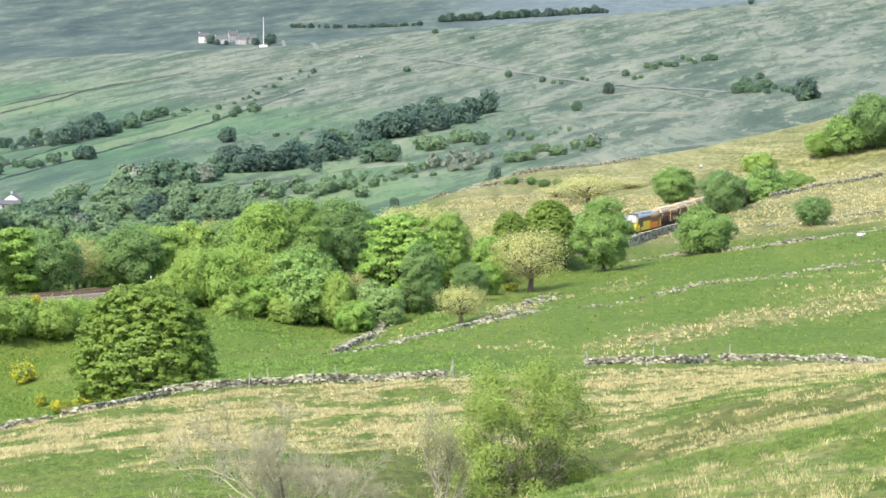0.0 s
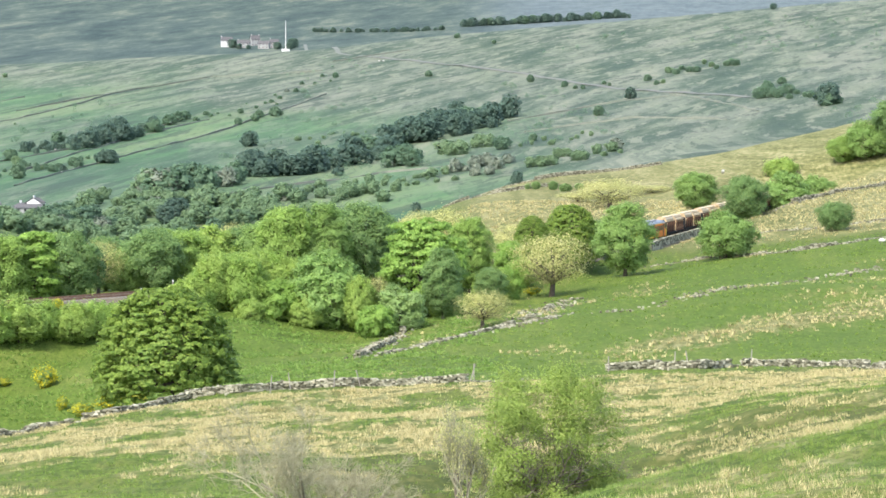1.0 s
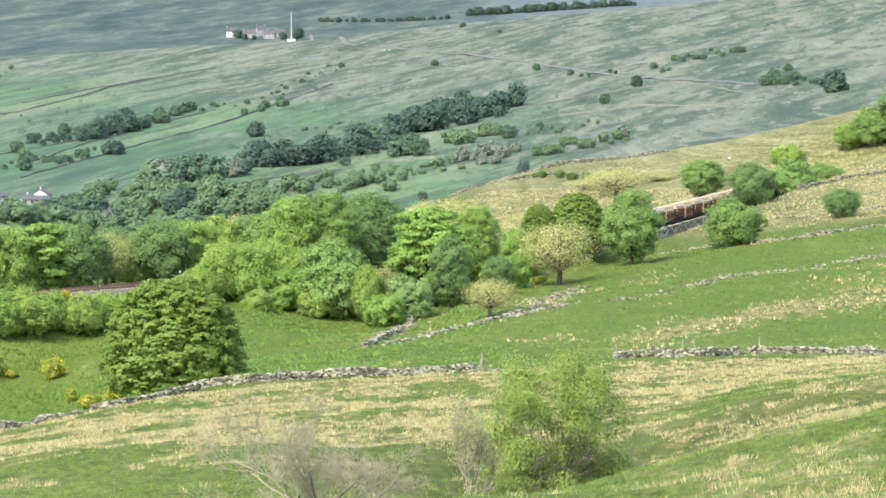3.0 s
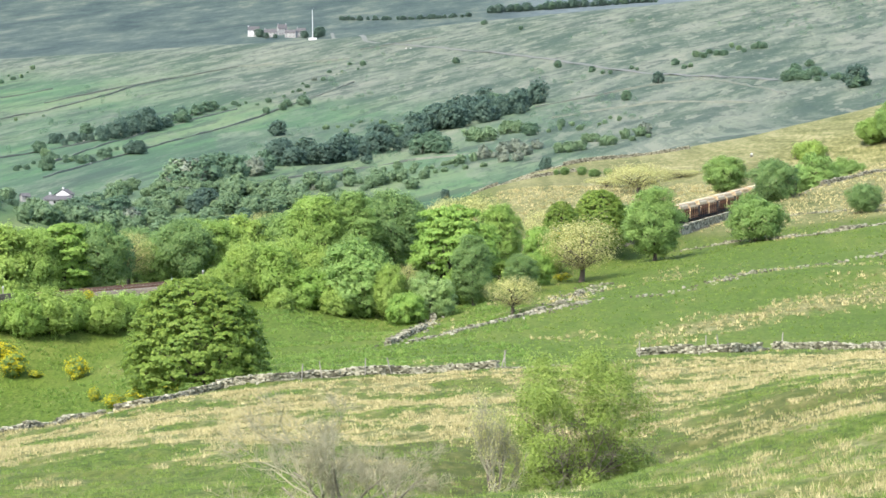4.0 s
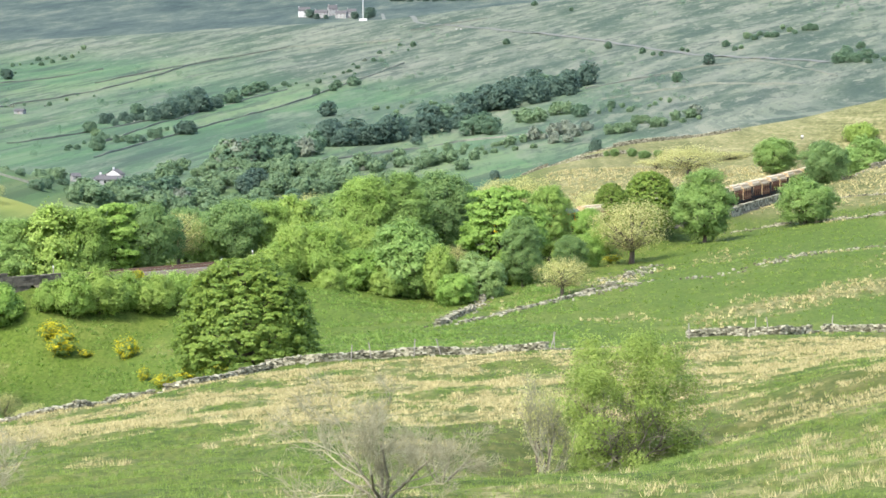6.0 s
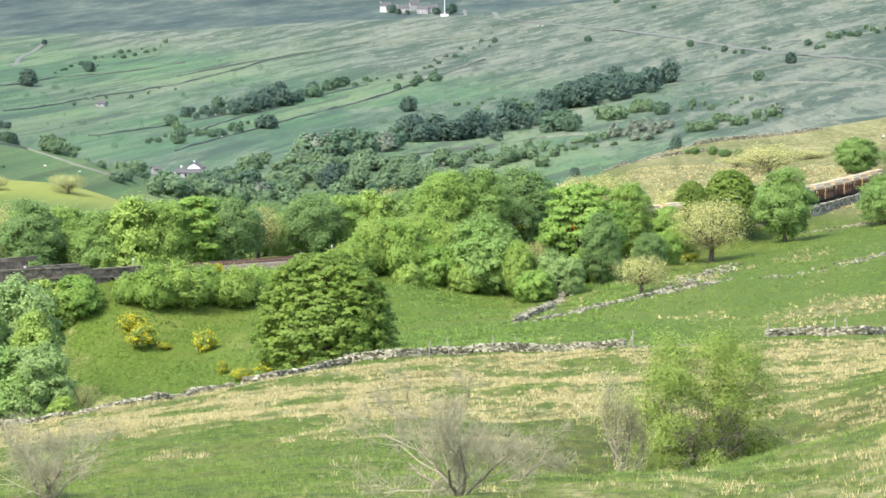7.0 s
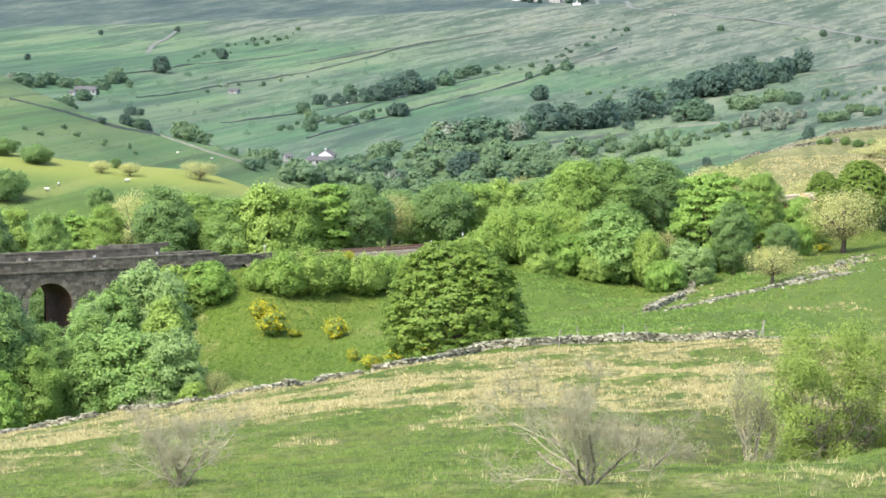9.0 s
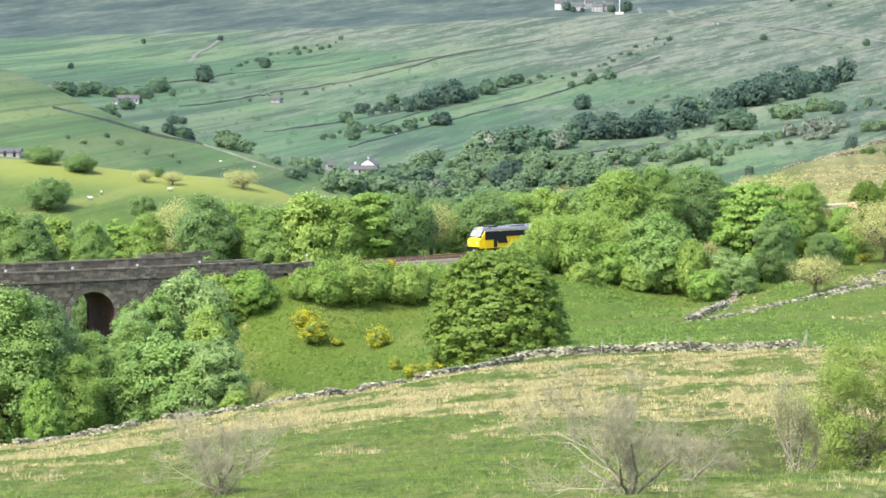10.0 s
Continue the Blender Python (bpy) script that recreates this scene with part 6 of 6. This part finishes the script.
def tussocks():
    rng = np.random.default_rng(77)
    x, y = scatter(rng, 150000, -14.6, 8.6, 94, 318)
    s = straw_at(x, y)
    clump = vnoise(x / 1.1, y / 1.7, 51) * 1.5 + vnoise(x / 8, y / 5, 52) * 0.7 - 0.75
    k = (s * (0.35 + clump)) > rng.uniform(0.30, 0.74, len(x))
    x2, y2 = scatter(rng, 26000, -1.5, 8.6, 326, 700)
    k2 = straw_at(x2, y2) * (0.4 + vnoise(x2 / 4, y2 / 4, 53)) > rng.uniform(0.2, 0.9, len(x2))
    v = join([blades(rng, x[k], y[k], 9, 0.29, 0.030, 0.65), blades(rng, x2[k2], y2[k2], 8, 0.42, 0.060, 0.7)])
    tagged(new("straw_tussocks", mesh_np("straw_tussocks", *v, STRAW)), "tussocks of pale dry grass over the hillside", "grass", kind="stuff")
    x, y = scatter(rng, 24000, -14.6, 8.6, 90, 165)
    k = vnoise(x / 1.6, y / 2.2, 58) > rng.uniform(0.15, 0.75, len(x))
    close = blades(rng, x[k], y[k], 7, 0.20, 0.030, 0.9)
    x, y = scatter(rng, 46000, -14.6, 8.6, 120, 318)
    k = (1 - straw_at(x, y)) * (0.3 + vnoise(x / 4, y / 4, 54)) > rng.uniform(0.2, 0.9, len(x))
    x2, y2 = scatter(rng, 26000, -11.0, 8.6, 322, 560)
    k2 = vnoise(x2 / 5, y2 / 3, 55) * 0.7 + 0.5 * vnoise(x2 / 19, y2 / 19, 56) > rng.uniform(0.35, 1.0, len(x2))
    x3, y3 = scatter(rng, 16000, -12.0, 0.6, 330, 470)
    k3 = vnoise(x3 / 6, y3 / 6, 57) > rng.uniform(0.3, 0.8, len(x3))
    rough = blades(rng, x3[k3], y3[k3], 8, 0.40, 0.06, 1.1)
    tagged(new("bank_grass", mesh_np("bank_grass", *rough, BANKGRASS)), "long lush grass on the railway bank", "grass", kind="stuff")
    v = join([close, blades(rng, x[k], y[k], 5, 0.20, 0.045, 0.7), blades(rng, x2[k2], y2[k2], 5, 0.24, 0.08, 0.8)])
    tagged(new("green_grass", mesh_np("green_grass", *v, BLADE)), "tufts of fresh green grass over the pasture", "grass", kind="stuff")


tussocks()

# ---- the train
def paint(name, col, rough=0.35, metal=0.0):
    r = tuple(c * 0.8 for c in col)
    return mottled(name, [(0.3, r), (0.7, col)], 0.8, rough, 0, metal=metal)


YELLOW = paint("engine_yellow", (0.88, 0.60, 0.02))
ORANGE = paint("engine_orange", (0.80, 0.20, 0.02))
BLACK = paint("engine_black", (0.025, 0.025, 0.028))
ROOFGREY = paint("engine_roof", (0.17, 0.175, 0.18), 0.35)
# pale grey that paints sky and sun reflections onto windscreens and cab roof
GLARE_GREY = paint("glare_grey_paint", (0.30, 0.32, 0.34), 0.15)
UNDER = paint("underframe_black", (0.035, 0.032, 0.03), 0.8)
LOGSIDE = mottled("log_bark", [(0.2, (0.10, 0.035, 0.018)), (0.45, (0.25, 0.115, 0.055)), (0.8, (0.46, 0.30, 0.16))], 2.0, island=0.6)
LOGEND = mottled("log_end", [(0.2, (0.50, 0.33, 0.17)), (0.6, (0.72, 0.53, 0.30)), (0.9, (0.80, 0.64, 0.42))], 6.0, island=0.4)


def loft(name, sections, mat, cap=True):
    """Skin a row of equal-length (x, [(y, z)...]) sections."""
    v = [(x, y, z) for x, pr in sections for y, z in pr]
    k = len(sections[0][1])
    bm = bmesh.new()
    bv = [bm.verts.new(p) for p in v]
    for i in range(len(sections) - 1):
        for j in range(k - 1):
            bm.faces.new((bv[i * k + j], bv[i * k + j + 1], bv[(i + 1) * k + j + 1], bv[(i + 1) * k + j]))
    if cap:
        bm.faces.new(bv[:k])
        bm.faces.new(bv[-k:][::-1])
    bmesh.ops.recalc_face_normals(bm, faces=bm.faces)
    return bm_mesh(name, bm, mat)


def side_panel(name, x0, x1, z0, z1, y, mat, parent, skew=0.0, label=""):
    """A flat livery panel, thin, on a body side."""
    bm = bmesh.new()
    add_box(bm, (x0 + x1) / 2, y, (z0 + z1) / 2, x1 - x0, 0.03, z1 - z0)
    for q in bm.verts:
        q.co.x += skew * (q.co.z - z0)
    return part(name, bm_mesh(name, bm, mat), parent, label)


def bogie(parent, x, axles):
    bm = bmesh.new()
    n = len(axles)
    for sy in (-1, 1):
        add_box(bm, x, sy * 1.05, 0.62, max(axles) - min(axles) + 1.3, 0.18, 0.34, 0.03)
        for a in axles:
            add_box(bm, x + a, sy * 1.1, 0.52, 0.4, 0.26, 0.36, 0.03)
    add_box(bm, x, 0, 0.62, 1.2, 2.0, 0.3)
    b = part("bogie", bm_mesh("bogie", bm, UNDER), parent)
    for a in axles:
        bm = bmesh.new()
        for sy in (-1, 1):
            add_tube(bm, (x + a, sy * 0.70, 0.5), (x + a, sy * 0.84, 0.5), 0.5, 18)
        add_tube(bm, (x + a, -0.8, 0.5), (x + a, 0.8, 0.5), 0.09, 8)
        part("wheelset", bm_mesh("wheelset", bm, RAIL), b)


def build_engine():
    root = new("locomotive")
    tagged(root, "yellow, orange and black diesel locomotive hauling timber wagons", "locomotive")
    half = 10.2

    def prof(w, lo, eave, top):
        return [(-w, lo), (-w, eave), (-w * 0.86, top - 0.28), (-w * 0.5, top - 0.06), (0, top), (w * 0.5, top - 0.06), (w * 0.86, top - 0.28), (w, eave), (w, lo)]
    sec = []
    for x, w, lo, eave, top in ((-half - 0.35, 1.22, 1.0, 2.15, 2.3), (-half, 1.28, 0.95, 2.3, 2.55), (-half + 0.75, 1.34, 0.95, 3.25, 3.78), (-half + 2.2, 1.34, 0.95, 3.35, 3.92), (half - 2.2, 1.34, 0.95, 3.35, 3.92), (half - 0.75, 1.34, 0.95, 3.25, 3.78), (half, 1.28, 0.95, 2.3, 2.55), (half + 0.35, 1.22, 1.0, 2.15, 2.3)):
        sec.append((x, prof(w, lo, eave, top)))
    part("body", loft("body", sec, YELLOW), root)
    rs = [(x, [(y * 1.006, z + 0.02) for y, z in pr[1:8]]) for x, pr in sec[2:6]]
    part("roof", loft("roof", rs, ROOFGREY, False), root, "pale grey roof")
    for e in (-1, 1):
        # black mask, then windscreens over the raked front
        bm = bmesh.new()
        q = [bm.verts.new((e * (half + 0.015 - f * 0.72), y, 2.45 + f * 1.16)) for f, y in ((0.0, -1.26), (0.0, 1.26), (1.0, 1.16), (1.0, -1.16))]
        bm.faces.new(q)
        r = bmesh.ops.extrude_face_region(bm, geom=bm.faces[:])
        bmesh.ops.translate(bm, verts=[v for v in r["geom"] if isinstance(v, bmesh.types.BMVert)], vec=(e * 0.03, 0, 0.02))
        bmesh.ops.recalc_face_normals(bm, faces=bm.faces)
        part("cab_mask", bm_mesh("cab_mask", bm, BLACK), root)
        bm = bmesh.new()
        for ya, yb in ((-1.12, -0.06), (0.06, 1.12)):
            q = [bm.verts.new((e * (half + 0.04 - f * 0.70), y, 2.56 + f * 1.05)) for f, y in ((0.03, ya), (0.03, yb), (0.93, yb * (0.93 if abs(yb) > 1 else 1)), (0.93, ya * (0.93 if abs(ya) > 1 else 1)))]
            bm.faces.new(q)
        r = bmesh.ops.extrude_face_region(bm, geom=bm.faces[:])
        bmesh.ops.translate(bm, verts=[v for v in r["geom"] if isinstance(v, bmesh.types.BMVert)], vec=(e * 0.05, 0, 0.03))
        bmesh.ops.recalc_face_normals(bm, faces=bm.faces)
        part("windscreen", bm_mesh("windscreen", bm, GLARE_GREY), root, "windscreen with the sky's reflection painted in as pale grey")
        bm = bmesh.new()
        add_box(bm, e * (half + 0.38), 0, 1.02, 0.22, 2.5, 0.36, 0.03)
        part("buffer_beam", bm_mesh("buffer_beam", bm, BLACK), root)
        for sy in (-0.86, 0.86):
            bm = bmesh.new()
            add_tube(bm, (e * (half + 0.4), sy, 1.05), (e * (half + 0.95), sy, 1.05), 0.11, 10)
            add_tube(bm, (e * (half + 0.9), sy, 1.05), (e * (half + 1.0), sy, 1.05), 0.24, 14)
            part("buffer", bm_mesh("buffer", bm, UNDER), root)
            bm = bmesh.new()
            add_tube(bm, (e * (half + 0.30), sy * 0.95, 1.75), (e * (half + 0.42), sy * 0.95, 1.75), 0.14, 12)
            part("headlight", bm_mesh("headlight", bm, WHITE), root)
        for sy in (-1.358, 1.358):
            side_panel("cab_band", e * (half - 2.0) - 1.3, e * (half - 2.0) + 1.3, 2.15, 3.34, sy, BLACK, root)
        bm = bmesh.new()
        add_box(bm, e * (half - 1.5), 0, 3.60, 1.7, 2.3, 0.5, 0.12)
        part("cab_roof", bm_mesh("cab_roof", bm, GLARE_GREY), root, "cab roof painted light grey for the sun's glare")
        for sy in (-1.385, 1.385):
            side_panel("cab_window", e * (half - 1.45) - 0.55, e * (half - 1.45) + 0.55, 2.45, 3.2, sy, DARKVOID, root)
            side_panel("cab_door", e * (half - 2.65) - 0.34, e * (half - 2.65) + 0.34, 1.05, 3.2, sy, BLACK, root)
        bogie(root, e * 6.6, (-2.0, 0.0, 2.0))
    for sy in (-1.362, 1.362):
        side_panel("black_panel", 5.2, 7.0, 1.6, 3.28, sy, BLACK, root, 0.35)
        side_panel("orange_panel", -9.4, -0.6, 1.0, 3.28, sy, ORANGE, root, 0.3, "orange side panel")
        side_panel("black_panel", -1.2, 6.4, 2.55, 3.34, sy * 1.012, BLACK, root)
        for i in range(6):
            side_panel("grille", -7.6 + i * 1.05, -6.8 + i * 1.05, 2.1, 3.0, sy * 1.012, BLACK, root)
    for x, sx, sz in ((7.4, 1.6, 0.22), (-2.0, 5.0, 0.16), (2.8, 2.6, 0.14)):
        bm = bmesh.new()
        add_box(bm, x, 0, 3.93, sx, 1.5, sz, 0.04)
        part("roof_hatch", bm_mesh("roof_hatch", bm, BLACK if x > 5 else ROOFGREY), root)
    bm = bmesh.new()
    add_box(bm, 0, 0, 0.72, 6.4, 2.3, 0.75, 0.08)
    part("fuel_tank", bm_mesh("fuel_tank", bm, UNDER), root)
    return root


def log_stack(seed, x0, x1):
    """Round logs lying along the wagon, heaped to a dome; bark and sawn ends apart."""
    rng = np.random.default_rng(seed)
    side, pale, ends = [], [], []
    z = 1.42
    peak = rng.uniform(0.85, 1.2)
    row = 0
    while z < 4.0:
        wide = 1.16 if z < 2.95 else 1.16 * math.sqrt(max(0.0, 1 - ((z - 2.95) / peak) ** 2))
        y = -wide + (0.13 if row % 2 else 0.0)
        while y < wide:
            r = rng.uniform(0.11, 0.17)
            yy, zz = y + r, z + rng.uniform(-0.03, 0.03)
            a0, a1 = x0 + rng.uniform(0, 0.22), x1 - rng.uniform(0, 0.22)
            (side if z < 2.95 else pale).append(tube_chain([(a0, yy, zz), (a1, yy + rng.normal(0, 0.03), zz)], [r, r * 0.9], 7))
            ang = np.arange(7) * 2 * math.pi / 7
            for xe, rr in ((a0, r), (a1, r * 0.9)):
                ring_v = np.stack([np.full(7, xe + (0.004 if xe == a1 else -0.004)), yy + np.cos(ang) * rr, zz + np.sin(ang) * rr], -1)
                ends.append(ring_v)
            y += 2 * r
        z += 0.255
        row += 1
    n = len(ends)
    ev = np.concatenate(ends)
    return join(side), join(pale), (ev, np.arange(n * 7).reshape(n, 7))


# paler colour for the domed upper logs of each stack
LOGTOP = mottled("pale_top_log", [(0.3, (0.44, 0.35, 0.22)), (0.7, (0.78, 0.68, 0.50))], 2.0, island=0.4)
STACKS = [(-7.0, -0.55), (0.55, 7.0)]


def build_wagon(seed):
    root = new("timber_wagon")
    tagged(root, "bogie flat wagon stacked with round timber between steel stakes", "wagon", "timber train")
    bm = bmesh.new()
    add_box(bm, 0, 0, 1.12, 14.8, 2.5, 0.24, 0.02)
    for sy in (-0.55, 0.55):
        add_box(bm, 0, sy, 0.86, 13.6, 0.18, 0.4)
    part("underframe", bm_mesh("underframe", bm, UNDER), root)
    for x0, x1 in STACKS:
        for x in (x0 + 0.5, x0 + 2.3, x1 - 2.3, x1 - 0.5):
            for sy in (-1, 1):
                bm = bmesh.new()
                add_box(bm, x, sy * 1.28, 2.2, 0.14, 0.12, 2.2, 0.01)
                part("stake", bm_mesh("stake", bm, UNDER), root)
    for e in (-1, 1):
        bm = bmesh.new()
        add_box(bm, e * 7.25, 0, 2.2, 0.12, 2.5, 2.1, 0.02)
        part("bulkhead", bm_mesh("bulkhead", bm, UNDER), root)
        for sy in (-0.86, 0.86):
            bm = bmesh.new()
            add_tube(bm, (e * 7.4, sy, 1.05), (e * 7.9, sy, 1.05), 0.1, 8)
            add_tube(bm, (e * 7.85, sy, 1.05), (e * 7.95, sy, 1.05), 0.22, 12)
            part("buffer", bm_mesh("buffer", bm, UNDER), root)
        bogie(root, e * 5.2, (-0.9, 0.9))
    for i, (x0, x1) in enumerate(STACKS):
        (sv, sf), (pv, pf), (ev, ef) = log_stack(seed + i, x0, x1)
        lo = tagged(part("timber_load", mesh_np("timber_load", sv, sf, LOGSIDE), root, "red-brown barked logs"), kind="stuff")
        tagged(part("peeled_layer", mesh_np("peeled_layer", pv, pf, LOGTOP), lo, "pale top logs"), kind="stuff")
        tagged(part("sawn_face", mesh_np("sawn_face", ev, ef, LOGEND), lo, "pale sawn log ends"), kind="stuff")
    return root


SPEED = 14.8
ENGINE = build_engine()
WAGONS = [build_wagon(40)]
for k in range(8):
    WAGONS.append(copy_thing(WAGONS[0], pose(0, 0, 0)))


def run_train():
    """Down the grade at a steady pace; the nose is at s = 0 when the clip ends."""
    for k, ob in enumerate([ENGINE] + WAGONS):
        back = 10.9 if k == 0 else 21.6 + 8.0 + 16.0 * (k - 1)
        rows = []
        for i in range(21):
            t = i * 0.5
            s = SPEED * (10.0 - t) + back
            x, y, z, h = on_track(s, TRACK_SIDE)
            rows.append((t, pose(x, y, z, 0, 0.1, h + 180.0)))
        walk(ob, rows)



def motions():
    run_train()


motions()
